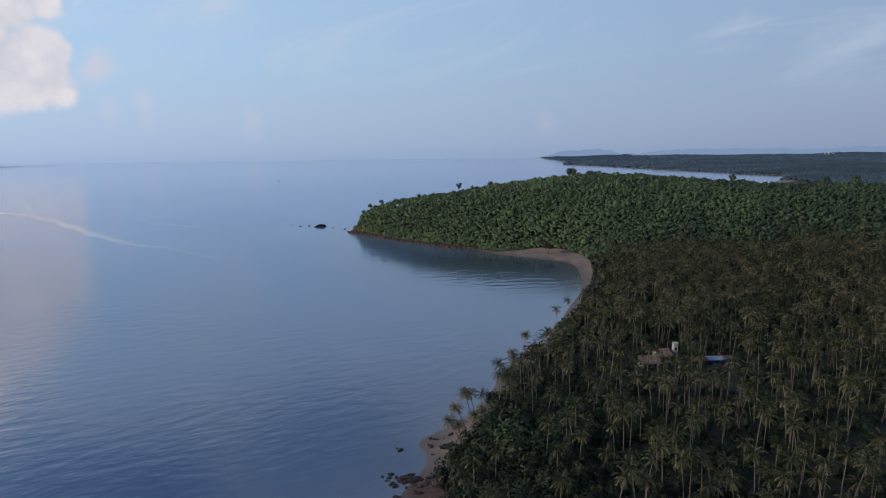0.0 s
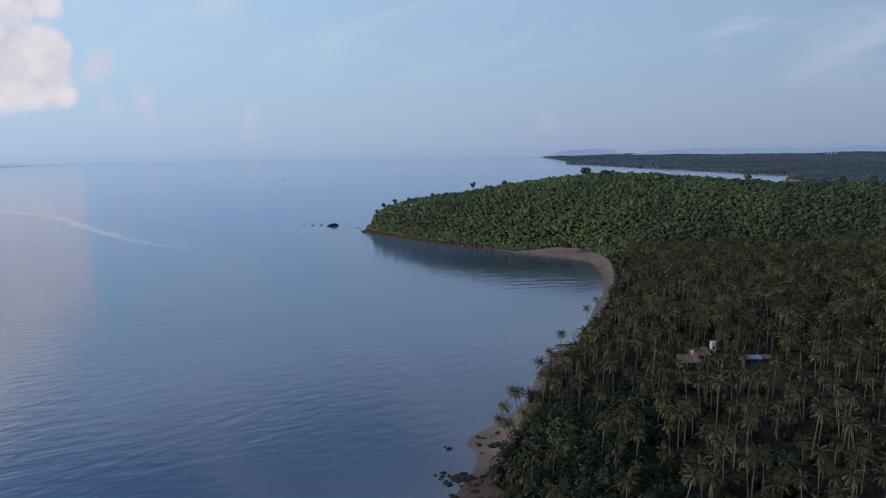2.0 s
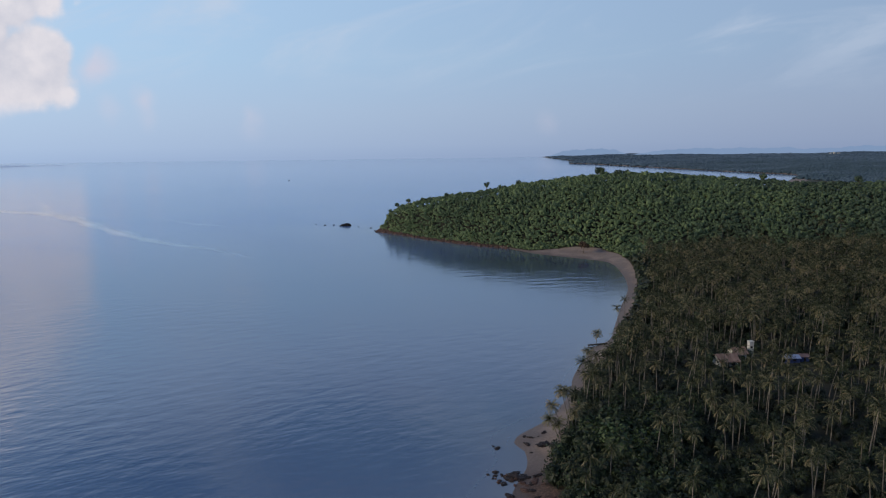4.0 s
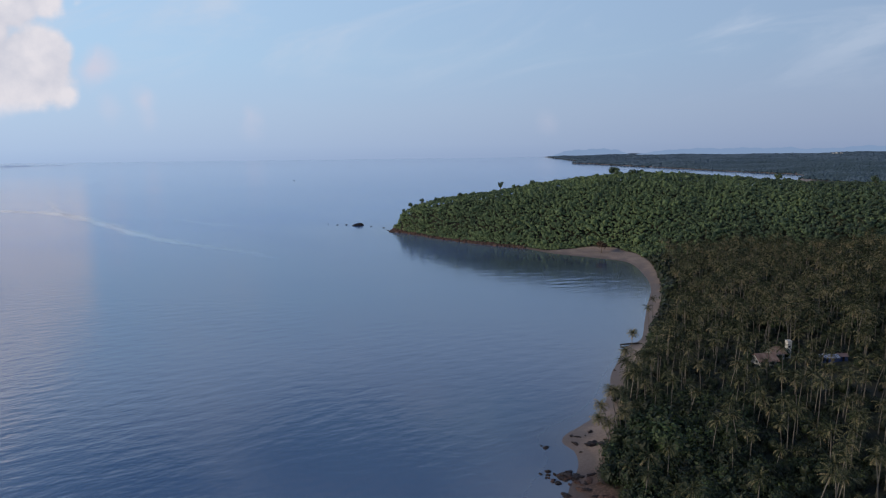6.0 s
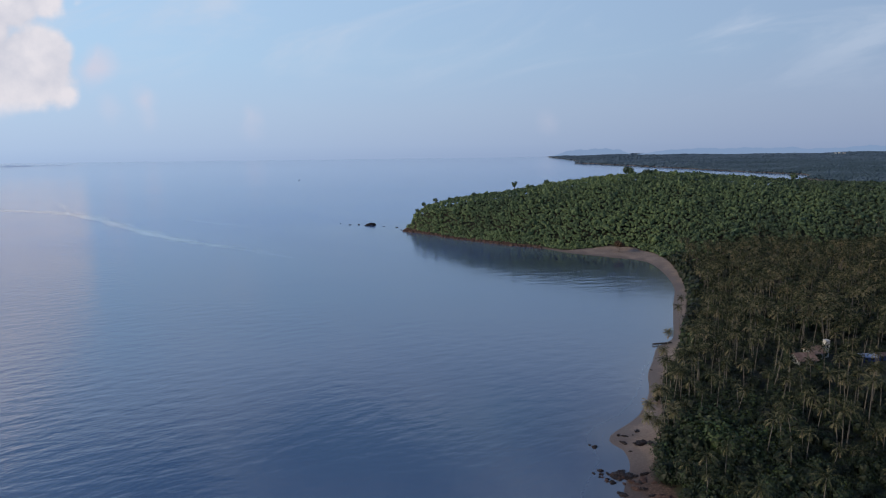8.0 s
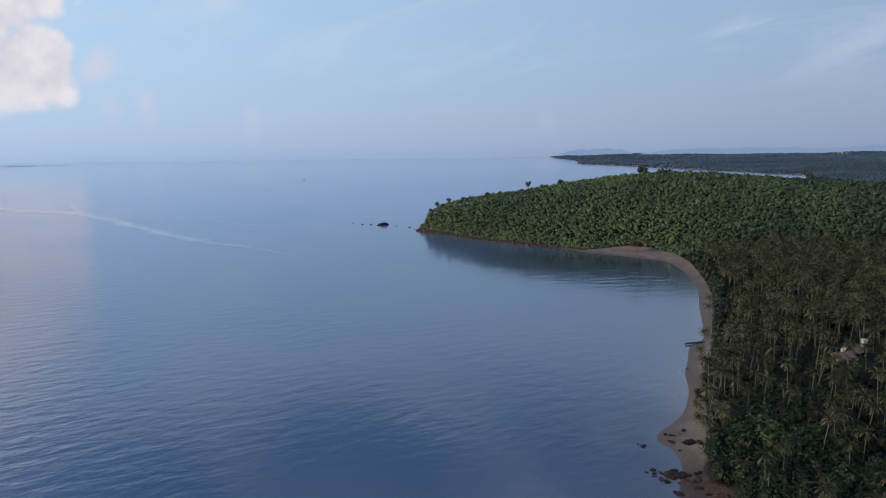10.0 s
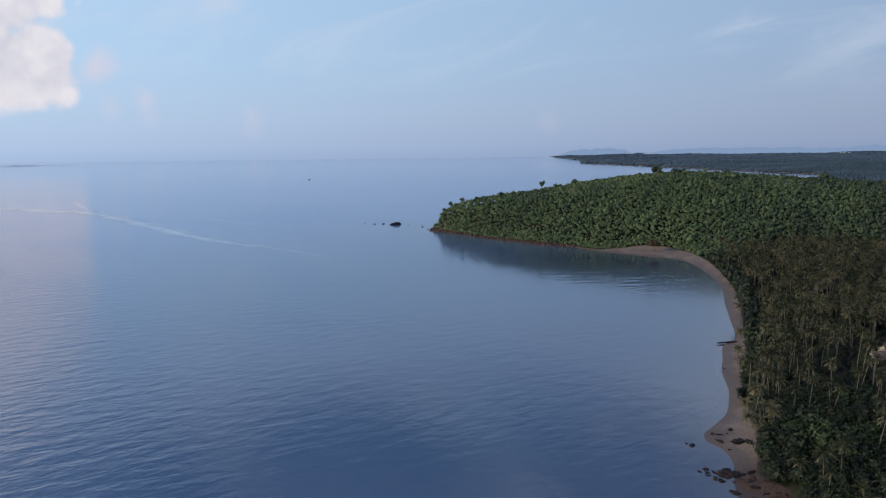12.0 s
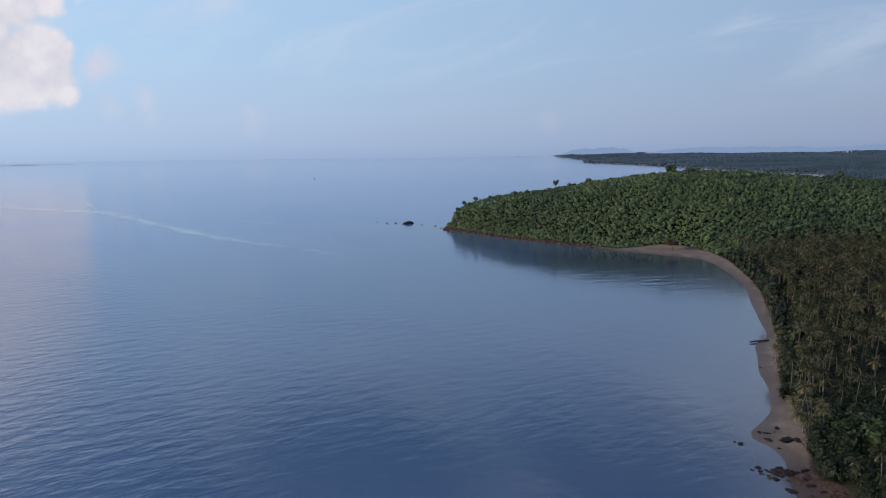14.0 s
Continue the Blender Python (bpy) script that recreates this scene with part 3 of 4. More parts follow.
def palm_places():
    p = scatter(-6, 440, 104, 470, 4.9, 0.5)
    edge = np.concatenate([scatter(0, 60, 168, 205, 4.0, 0.5), scatter(0, 110, 205, 400, 5.6, 0.5)])
    at_edge = signed(WOODS, edge[:, 0], edge[:, 1])
    p = np.concatenate([p[(signed(WOODS, p[:, 0], p[:, 1]) > 10) | (p[:, 1] < 166)], edge[(at_edge > np.where(edge[:, 1] > 205, 4.5, 0.8)) & (at_edge < 10)]])
    d = signed(WOODS, p[:, 0], p[:, 1])
    keep = (d > 0.6) & (p[:, 1] < palm_limit(p[:, 0]) + RNG.normal(0, 13, len(p))) & seen_wedge(p)
    # few palms in the scrub by the spit
    scrub = (p[:, 1] < 176) & (d < 34 - 0.1 * (p[:, 1] - 130))
    keep &= ~scrub | (RNG.random(len(p)) < 0.45)
    for x, y, r in CLEARINGS:
        keep &= np.hypot(p[:, 0] - x, p[:, 1] - y) > r
    for x, y, *rest in SHORE_PALMS + SPIT_PALMS:
        keep &= np.hypot(p[:, 0] - x, p[:, 1] - y) > 3.6
    keep &= RNG.random(len(p)) < np.where(p[:, 1] < 215, 0.72, 0.9)
    return p[keep]


SHORE_PALMS = [(24.5, 206, 5, 1.1, 90), 
               (10.4, 169.2, 6, 1.0, 60), (54.7, 186.8, 3, 1.07, 0), (31.5, 144.0, 0, 0.95, 45), (56.9, 192.5, 3, 1.22, 40), (21.0, 167.2, 0, 1.0, 75), (39.8, 179.0, 1, 1.0, 15),
               (32.7, 134.5, 0, 0.9, 210), (66.9, 166.1, 1, 1.0, 130), (92.9, 166.5, 0, 1.0, 260), (75.1, 133.7, 3, 1.2, 330), (60.0, 135.4, 1, 0.95, 160), (80.3, 139.3, 0, 1.0, 95),
               (71.1, 141.8, 2, 1.0, 190), (94.3, 133.3, 0, 1.0, 55), (83.0, 126.9, 2, 0.95, 285), (58.7, 142.9, 3, 0.9, 35), (66.5, 190.5, 0, 1.0, 20), (71.5, 189.0, 1, 0.95, 100), (52, 262, 1, 1.0, 80), (61, 283, 0, 1.0, 10), (20.5, 174.4, 0, 1.0, 300)]
# palms standing out over the beach: foot, height, lean
SPIT_PALMS = [(6.2, 160.4, 9.8, -3.4), (4.3, 155.1, 8.6, -3.3), (9.1, 155.7, 9.1, -0.9), (9.2, 161.0, 13.7, -2.4), (8.1, 160.7, 13.8, -2.7), (4.4, 154.5, 7.5, -0.9), (11.4, 163.0, 7.5, -0.5), (30.8, 221.3, 12.4, 0.4), (40.6, 222.5, 12.0, 0.6), (25.5, 209.0, 9.5, -0.8)]


def build_palms():
    kits = [palm_meshes(*kind) for kind in PALM_KINDS]
    plain = [palm_meshes(h, f - 6, 1.12 * r, lean, seed, 5, None, 1.2) for h, f, r, lean, seed in PALM_KINDS]
    places = palm_places()
    order = np.argsort(places[:, 1])
    places = places[order]
    z = ground_height(places[:, 0], places[:, 1])
    kinds = RNG.choice(len(kits), len(places), p=[0.20, 0.14, 0.17, 0.09, 0.14, 0.14, 0.12])
    sizes, turns = np.where(kinds == 5, RNG.uniform(0.6, 1.1, len(places)), RNG.uniform(0.78, 1.16, len(places))), RNG.uniform(0, 360, len(places))
    front = (places[:, 1] > 166) & (places[:, 1] < 206) & (signed(WOODS, places[:, 0], places[:, 1]) < 16)
    kinds = np.where(front, RNG.choice([0, 1, 3, 6], len(places)), kinds)
    sizes = np.where(front, RNG.uniform(0.98, 1.2, len(places)), sizes)
    near = 258
    spots = [(x, y, float(ground_height(x, y)), k, s, t) for x, y, k, s, t in SHORE_PALMS]
    spots += [(*places[i], z[i], kinds[i], sizes[i], turns[i]) for i in range(min(near, len(places)))]
    first = {}
    for x, y, h, k, s, t in spots:
        m = pose(x, y, h - 0.08, 0, 0, t) @ Matrix.Scale(s, 4)
        if k not in first:
            tv, tf, cv, cf, tone = kits[k]
            palm = new("coconut_palm")
            child("trunk", mesh_of("trunk", tv, tf, TRUNK, smooth=True), palm, "pale grey slender trunk")
            child("crown", mesh_of("crown", cv, cf, FROND, tone), palm, "olive-green feathery fronds, some dried brown")
            palm.matrix_basis = m
            first[k] = tagged(palm, "tall coconut palm with olive fronds on a thin grey trunk", "palm tree", "palms of the grove")
        else:
            first_m = first[k].matrix_basis.copy()
            first[k].matrix_basis = Matrix.Identity(4)
            copy_thing(first[k], m)
            first[k].matrix_basis = first_m
    for i, (x, y, tall, out) in enumerate(SPIT_PALMS):
        tv, tf, cv, cf, tone = palm_meshes(tall, 34, 3.1, abs(out) / tall, 40 + i, 9, 0.0 if out > 0 else math.pi, 1.35)
        palm = new("coconut_palm")
        child("trunk", mesh_of("trunk", tv, tf, TRUNK, smooth=True), palm, "pale grey bent trunk")
        # lighter than the grove: sun on the shore palms put into the tone
        child("crown", mesh_of("crown", cv, cf, FROND, np.clip(tone + 0.2, 0, 1)), palm, "olive-green feathery fronds, some dried brown")
        palm.matrix_basis = pose(x, y, float(ground_height(x, y)) - 0.08)
        tagged(palm, "slender coconut palm standing out over the beach sand", "palm tree", "palms along the beach")
    # the rest of the grove, farther off
    trunks, crowns = [[], [], 0], [[], [], [], 0]
    for i in range(near, len(places)):
        tv, tf, cv, cf, tone = plain[kinds[i]]
        sizes[i] *= 1.08
        c, s = math.cos(radians(turns[i])) * sizes[i], math.sin(radians(turns[i])) * sizes[i]
        m = np.array([(c, -s, 0), (s, c, 0), (0, 0, sizes[i])])
        at = np.array([*places[i], z[i]])
        trunks[0].append(tv @ m.T + at)
        trunks[1].append(tf + trunks[2])
        trunks[2] += len(tv)
        crowns[0].append(cv @ m.T + at)
        crowns[1].append(cf + crowns[3])
        crowns[2].append(np.clip(tone + RNG.normal(0.10, 0.10), 0, 1))
        crowns[3] += len(cv)
    grove = tagged(new("palm_grove"), "grove of coconut palms reaching to the hill's foot", "palm grove", kind="stuff")
    child("trunk", mesh_of("grove_trunks", np.concatenate(trunks[0]), np.concatenate(trunks[1]), TRUNK, smooth=True), grove)
    child("crown", mesh_of("grove_crowns", np.concatenate(crowns[0]), np.concatenate(crowns[1]), FROND, np.concatenate(crowns[2])), grove)


build_palms()


def build_undergrowth():
    p = np.concatenate([scatter(-6, 430, 104, 440, 3.4), scatter(-6, 70, 104, 190, 3.2)])
    d = signed(WOODS, p[:, 0], p[:, 1])
    thick = np.where(d < 14, 0.95, np.where(p[:, 1] < 260, 0.78, 0.6))
    thick = np.where((p[:, 1] < 176) & (d < 34), 0.97, thick)
    keep = (d > 0.3) & (p[:, 1] < palm_limit(p[:, 0]) + 4) & seen_wedge(p) & (RNG.random(len(p)) < thick)
    for x, y, r in CLEARINGS[:5]:
        keep &= np.hypot(p[:, 0] - x, p[:, 1] - y) > r * 0.6
    p, d = p[keep], d[keep]
    scrub = (p[:, 1] < 176) & (d < 34)
    r = RNG.uniform(1.0, 2.4, len(p)) * np.where(scrub | ((d < 7) & (p[:, 1] < 420)), 1.35, 1.0) * np.where(np.hypot(p[:, 0] - 17, 1.3 * (p[:, 1] - 148)) < 10, 1.3, 1.0)
    z = ground_height(p[:, 0], p[:, 1])
    tall = np.where(scrub, RNG.uniform(0.8, 1.6, len(p)), RNG.uniform(0.8, 1.5, len(p)) * np.where(p[:, 1] > 235, 1.5, 1.0))
    centres, radii = np.stack([p[:, 0], p[:, 1], z + 0.6 * r * tall], 1), np.stack([r, r, r * tall], 1)
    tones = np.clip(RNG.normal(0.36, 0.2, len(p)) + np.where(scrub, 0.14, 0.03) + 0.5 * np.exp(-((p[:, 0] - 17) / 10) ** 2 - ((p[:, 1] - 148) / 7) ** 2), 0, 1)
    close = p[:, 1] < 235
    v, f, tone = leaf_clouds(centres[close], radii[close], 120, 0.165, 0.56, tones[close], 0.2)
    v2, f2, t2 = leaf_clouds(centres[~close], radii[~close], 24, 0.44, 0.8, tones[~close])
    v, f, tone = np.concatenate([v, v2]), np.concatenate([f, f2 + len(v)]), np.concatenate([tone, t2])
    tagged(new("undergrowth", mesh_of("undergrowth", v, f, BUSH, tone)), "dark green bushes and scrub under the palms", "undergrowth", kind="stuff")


build_undergrowth()


# ---- rocks, islet, wake ----


def rock(name, x, y, size, mat, label, seed, group="", base=None, squash=0.5, peak=0.0):
    """A rough boulder, sunk a little into what it lies on."""
    bm = bmesh.new()
    bmesh.ops.create_icosphere(bm, subdivisions=3, radius=1.0)
    off = Vector((seed * 3.1, seed * 1.7, seed * 0.9))
    for v in bm.verts:
        p = v.co.copy()
        k = 1 + 0.5 * noise.noise(p * 0.9 + off) + 0.55 * noise.noise(p * 2.3 + off) + 0.3 * noise.noise(p * 5 + off)
        k *= 1 - peak * max(0.0, p.z) * 0.6
        v.co = Vector((p.x * size[0] * k, p.y * size[1] * k, p.z * size[2] * (k if not peak else 0.8 + 0.5 * k)))
    h = float(ground_height(x, y)) if base is None else base
    ob = part(name, bm, mat, None, label)
    ob.matrix_basis = pose(x, y, h + size[2] * (1 - 2 * 0.35) * squash, 0, 0, (seed * 77) % 360)
    return tagged(ob, "", "rock", group)


def build_rocks():
    wet = "dark wet boulder with a rough surface on the sand spit"
    beach = [(-4.7, 163.6, 0.75, 0.6, 0.45), (-3.0, 162.5, 1.0, 0.6, 0.4), (1.3, 165.2, 1.15, 0.8, 0.5), (-4.5, 158.8, 1.15, 0.7, 0.5), (0.2, 157.7, 2.6, 1.4, 0.9),
             (2.6, 157.0, 1.4, 1.0, 0.7), (-3.9, 154.3, 0.7, 0.4, 0.25), (-0.7, 162.8, 0.4, 0.3, 0.2), (-10.3, 142.6, 2.0, 1.4, 0.9), (-8.2, 142.2, 1.7, 1.3, 0.7),
             (-11.8, 141.2, 1.5, 0.9, 0.6), (-4.2, 142.0, 1.6, 0.6, 0.5), (23.1, 215.7, 0.9, 0.4, 0.4), (-9.4, 144.3, 1.0, 0.8, 0.5)]
    for i, (x, y, a, b, c) in enumerate(beach):
        rock("boulder", x, y, (0.9 * a, 0.85 * b, 0.6 * c), ROCK, wet, i + 1, "boulders on the spit", max(0.0, float(ground_height(x, y))))
    awash = [(-13.3, 157.3, 1.15, 0.9, 0.5), (-14.4, 158.6, 0.5, 0.4, 0.3), (-15.2, 143.0, 0.8, 0.6, 0.35), (-13.4, 143.2, 0.9, 0.5, 0.35), (-14.1, 140.8, 0.7, 0.5, 0.3),
             (-13.4, 139.0, 1.2, 0.7, 0.4), (-12.2, 133.8, 1.6, 1.0, 0.5), (-15.8, 141.8, 0.5, 0.4, 0.25), (-17.0, 143.6, 0.6, 0.4, 0.25)]
    for i, (x, y, a, b, c) in enumerate(awash):
        rock("boulder", x, y, (0.8 * a, 0.8 * b, 0.6 * c), ROCK, "dark boulder standing in the shallow water", i + 31, "boulders awash", 0.0)
    # smaller stones round the big cluster
    scatter_rng = np.random.default_rng(17)
    for i in range(22):
        x, y = -10.3 + scatter_rng.normal(0, 2.0), 141.8 + scatter_rng.normal(0, 1.4)
        a = scatter_rng.uniform(0.25, 0.7)
        rock("stone", x, y, (a * 1.3, a, a * 0.6), ROCK if i % 2 else RUST_ROCK, "small dark stone at the water's edge", 150 + i, "stones round the boulders", max(0.0, float(ground_height(x, y))))
    # shelf of low rust-brown slabs where the beach runs out
    rng = np.random.default_rng(5)
    for i in range(26):
        x, y = rng.uniform(-10.5, 1.0), rng.uniform(124, 139.5)
        x += (139 - y) * -0.15
        s = rng.uniform(0.4, 1.3)
        rock("slab", x, y, (s * 1.3, s * 0.8, s * 0.28), RUST_ROCK if i % 3 else ROCK, "low rust-brown rock slab at the water's edge", 60 + i, "slabs of the rock shelf", max(0.0, float(ground_height(x, y))))
    # skerries off the headland
    for i, (x, y, a, b, c) in enumerate([(-138.7, 661, 7.0, 3.6, 3.7), (-163.2, 668, 3.2, 1.5, 0.8), (-153.3, 667.4, 1.4, 1.0, 1.3), (-176, 679, 1.2, 0.8, 0.7), (-123, 650, 2.2, 1.0, 0.5),
                                         (-107.8, 639, 2.2, 1.2, 0.8), (-101.5, 619, 1.4, 0.9, 0.9), (-93.6, 592, 1.0, 0.8, 0.6)]):
        rock("skerry", x, y, (a, b, c), ROCK, "small dark rocky islet in the calm sea" if i == 0 else "low dark rock breaking the calm sea", 110 + i, "skerries off the headland", 0.0, -0.6, 1.0)
    # the rocky foot of the headland, too many to tell apart
    verts, tris, count = [], [], 0
    path = spline(NEAR_COAST[23:], 20)
    bm = bmesh.new()
    bmesh.ops.create_icosphere(bm, subdivisions=1, radius=1.0)
    ball = np.array([v.co[:] for v in bm.verts])
    bm.verts.index_update()
    faces = np.array([[v.index for v in f.verts] for f in bm.faces])
    bm.free()
    for p in path:
        for _ in range(4):
            s = rng.uniform(0.5, 1.9) * (1.3 if p[0] < -70 else 1.0)
            at = p + rng.normal(0, 1.6, 2) + (1.2, 1.0)
            v = ball * rng.uniform(0.7, 1.3, (len(ball), 1)) * (s * 1.2, s, s * 0.8)
            verts.append(v + (at[0], at[1], max(0.0, float(ground_height(*at)))))
            tris.append(faces + count)
            count += len(ball)
    tagged(new("shore_rocks", mesh_of("shore_rocks", np.concatenate(verts), np.concatenate(tris), RUST_ROCK)), "rust-brown broken rocks along the headland's foot", "rocks", kind="stuff")


build_rocks()


def wake_material():
    m = bpy.data.materials.new("smooth_water")
    m.use_nodes = True
    n = Nodes(m.node_tree)
    place = n.add("NewGeometry").outputs["Position"]
    strength = n.add("Attribute", attribute_name="strength").outputs["Fac"]
    broken = n.smooth(n.noise(n.stretch(place, (1.0, 1.0, 1.0)), 0.03, 5.0, 0.65, 0.5), 0.22, 0.5)
    water = n.add("BsdfPrincipled")
    water.inputs["Base Color"].default_value = (0.80, 0.84, 0.88, 1)
    water.inputs["Metallic"].default_value = 0.85
    water.inputs["Roughness"].default_value = 0.12
    clear = n.add("BsdfTransparent")
    both = n.add("MixShader", i0=n.math("MULTIPLY", strength, broken), i1=clear.outputs[0], i2=water.outputs[0])
    n.put(n.add("OutputMaterial").inputs[0], both)
    return m


def build_wake():
    """Bands of foam left on the water by a current."""
    m = wake_material()
    for points, width, power in (([(-860, 960), (-720, 889), (-646, 857), (-600, 837), (-522, 774), (-436, 686), (-357, 606), (-292, 549), (-229, 507), (-178, 464)], 18, 0.7),
                                 ([(-760, 1060), (-697, 986), (-624, 886), (-560, 810), (-484, 745)], 9, 0.45),
                                 ([(-1300, 2250), (-900, 2330), (-500, 2450), (-200, 2430), (150, 2280)], 24, 0.35),
                                 ([(-420, 780), (-330, 700), (-250, 660), (-190, 640)], 8, 0.3),
                                 ([(-9.5, 152), (-10.2, 158), (-9.6, 163), (-7, 167.5), (-1.5, 172.5), (4, 178.5), (8.5, 187), (13, 198)], 0.35, 0.1),
                                 ([(16.5, 205), (20, 216), (26, 229), (32.5, 241)], 0.4, 0.05),
                                 ([(53.5, 276), (64, 306), (80.5, 348), (89.5, 390), (91.5, 425)], 0.6, 0.05)):
        line = spline(points, 10)
        way = np.gradient(line, axis=0)
        way /= np.linalg.norm(way, axis=1, keepdims=True)
        side = np.stack([-way[:, 1], way[:, 0]], 1)
        verts, strength, count = [], [], len(line)
        for i, (p, q) in enumerate(zip(line, side)):
            wide = width * (0.55 + 0.45 * math.sin(i * 0.35) ** 2) * (0.35 + 0.65 * min(1, (count - i) / count * 1.6))
            fade = min(1, i / 12, (count - i) / 30)
            for k, a in ((-1, 0.0), (-0.4, 0.7), (0, 1.0), (0.5, 0.5), (1.2, 0.0)):
                verts.append((*(p + q * wide * k), 0.06))
                strength.append(a * fade * power)
        faces = [(5 * i + j, 5 * i + j + 1, 5 * i + j + 6, 5 * i + j + 5) for i in range(count - 1) for j in range(4)]
        me = mesh_of("foam_band", verts, faces, m, smooth=True)
        me.attributes.new("strength", "FLOAT", "POINT").data.foreach_set("value", np.array(strength, dtype=np.float32))
        tagged(new("foam_band", me), "pale curving band of foam on the calm sea", "foam", kind="stuff")


build_wake()

# ---- single trees ----


def limb(bm, a, b, ra, rb, sides=6):
    a, b = Vector(a), Vector(b)
    turn = (b - a).to_track_quat("Z", "Y").to_matrix().to_4x4()
    bmesh.ops.create_cone(bm, cap_ends=True, segments=sides, radius1=ra, radius2=rb, depth=(b - a).length, matrix=Matrix.Translation((a + b) / 2) @ turn)


def single_tree(name, x, y, top, spread, label, seed, mat=FOREST, category="tree", group="", flat=0.8, leaves=60, tone=0.3, foot=None):
    """A tree with a tapered trunk, spreading limbs and a crown of several clumps."""
    rng = np.random.default_rng(seed)
    base = float(ground_height(x, y)) if foot is None else foot
    tall = max(2.5, top - base)
    tree = new(name)
    tree.matrix_basis = pose(x, y, base - 0.15)
    bm = bmesh.new()
    fork = Vector((rng.uniform(-0.3, 0.3), rng.uniform(-0.3, 0.3), tall * 0.62))
    limb(bm, (0, 0, 0), fork, 0.035 * tall, 0.022 * tall, 8)
    clumps, radii = [], []
    for i in range(7):
        a = i * 2.4 + rng.uniform(-0.4, 0.4)
        out = spread * (0.2 if i == 0 else rng.uniform(0.35, 0.65))
        tip = Vector((out * math.cos(a), out * math.sin(a), tall * rng.uniform(0.74, 0.94)))
        limb(bm, fork, tip, 0.016 * tall, 0.006 * tall)
        r = spread * rng.uniform(0.36, 0.56)
        clumps.append(tip)
        radii.append((r, r, r * flat * 1.4))
    part("trunk", bm, BARK, tree, "dark branching trunk", True)
    v, f, t = leaf_clouds(clumps, radii, leaves, 0.4, 0.6, np.clip(tone + 0.1 * rng.normal(size=7), 0, 1))
    child("crown", mesh_of("crown", v, f, mat, t), tree)
    return tagged(tree, label, category, group)


def build_single_trees():
    tall = "tall dark tree standing above the hill's green canopy"
    for i, (x, y, top, spread) in enumerate([(15.8, 604, 50.5, 4.2), (-77, 619, 31, 3.4), (-65, 618, 35, 3.6), (128, 592, 62.5, 6.5), (-50, 614, 36, 3.4), (-25, 608, 41, 3.2), (112, 598, 57.5, 4), (146, 592, 62.5, 5),
                                             (153, 592, 62, 4.5), (193, 582, 59.5, 5), (48, 598, 52.5, 4), (70, 597, 54, 3.6), (-84, 618, 24, 3.2), (33, 598, 48.5, 3.0), (90, 597, 56, 3.6),
                                             (330, 512, 58, 4.5), (352, 506, 58.5, 5), (268, 550, 59, 4.5)]):
        single_tree("hill_tree", x, y, top - (0.6 if i in (0, 3) else 2.4), 0.8 * spread, tall, 200 + i, group="trees above the canopy", flat=1.15, tone=0.12 if i % 2 else 0.25)
    single_tree("beach_tree", 82.5, 462, 9.0, 4.4, "small rust-brown tree alone on the sandy beach", 300, RUST_LEAF, leaves=60, flat=0.8, tone=0.4)


RUST_LEAF = material("rust_foliage", [(0.2, (0.02, 0.016, 0.010)), (0.5, (0.06, 0.036, 0.022)), (0.8, (0.11, 0.065, 0.038))], 0.2, 1.5, 0.8, 0.0, tone=0.5, island=0.2)
build_single_trees()

# ---- the houses and the jetty ----
WHITE_WALL = material("whitewashed_wall", [(0.3, (0.34, 0.33, 0.31)), (0.6, (0.56, 0.55, 0.53))], 0.6, 6.0, 0.85, 0.3, 0.01)
ROOF_BROWN = material("weathered_roof", [(0.3, (0.15, 0.092, 0.072)), (0.5, (0.26, 0.17, 0.135)), (0.75, (0.38, 0.27, 0.22))], 0.5, 5.0, 0.8, 0.4, 0.02, piece=0.25)
ROOF_BLUE = material("blue_metal_roof", [(0.3, (0.22, 0.28, 0.42)), (0.7, (0.36, 0.43, 0.60))], 0.4, 5.0, 0.45, 0.2, 0.01, metal=0.2, piece=0.2)
ROOF_RUST = material("rusted_metal_roof", [(0.3, (0.10, 0.07, 0.075)), (0.7, (0.22, 0.16, 0.16))], 0.4, 5.0, 0.6, 0.2, 0.01, piece=0.2)
BLUE_WALL = material("blue_painted_board", [(0.3, (0.03, 0.05, 0.14)), (0.7, (0.06, 0.09, 0.22))], 0.6, 6.0, 0.7, 0.3, 0.01)
DARK_WOOD = material("dark_timber", [(0.3, (0.02, 0.016, 0.014)), (0.7, (0.06, 0.05, 0.042))], 0.8, 8.0, 0.85, 0.5, 0.01, piece=0.3)
GLASS = material("dark_glass", [(0.3, (0.01, 0.012, 0.015)), (0.7, (0.02, 0.024, 0.03))], 0.6, 4.0, 0.5, 0.0)


def roof_slope(house, width, run, rise, x0, eave, y0, back, mat, strips=6):
    """One slope of a roof in overlapping sheets, from the eave at y0 up to the ridge."""
    sign = -1 if back else 1
    slope = part("roof", solid((width, math.hypot(run, rise), 0.06), (0, 0, 0)), mat, house)
    slope.matrix_basis = pose(x0 + width / 2, y0 + sign * run / 2, eave + rise / 2, sign * math.degrees(math.atan2(rise, run)))
    step = width / strips
    for k in range(strips):
        sheet_ob = part("roof_sheet", solid((step + 0.08, math.hypot(run, rise) + 0.1, 0.035), (0, 0, 0), 0, 0.01), mat, slope)
        sheet_ob.matrix_basis = pose(-width / 2 + step * (k + 0.5), 0, 0.052 + 0.012 * (k % 2))
    return slope


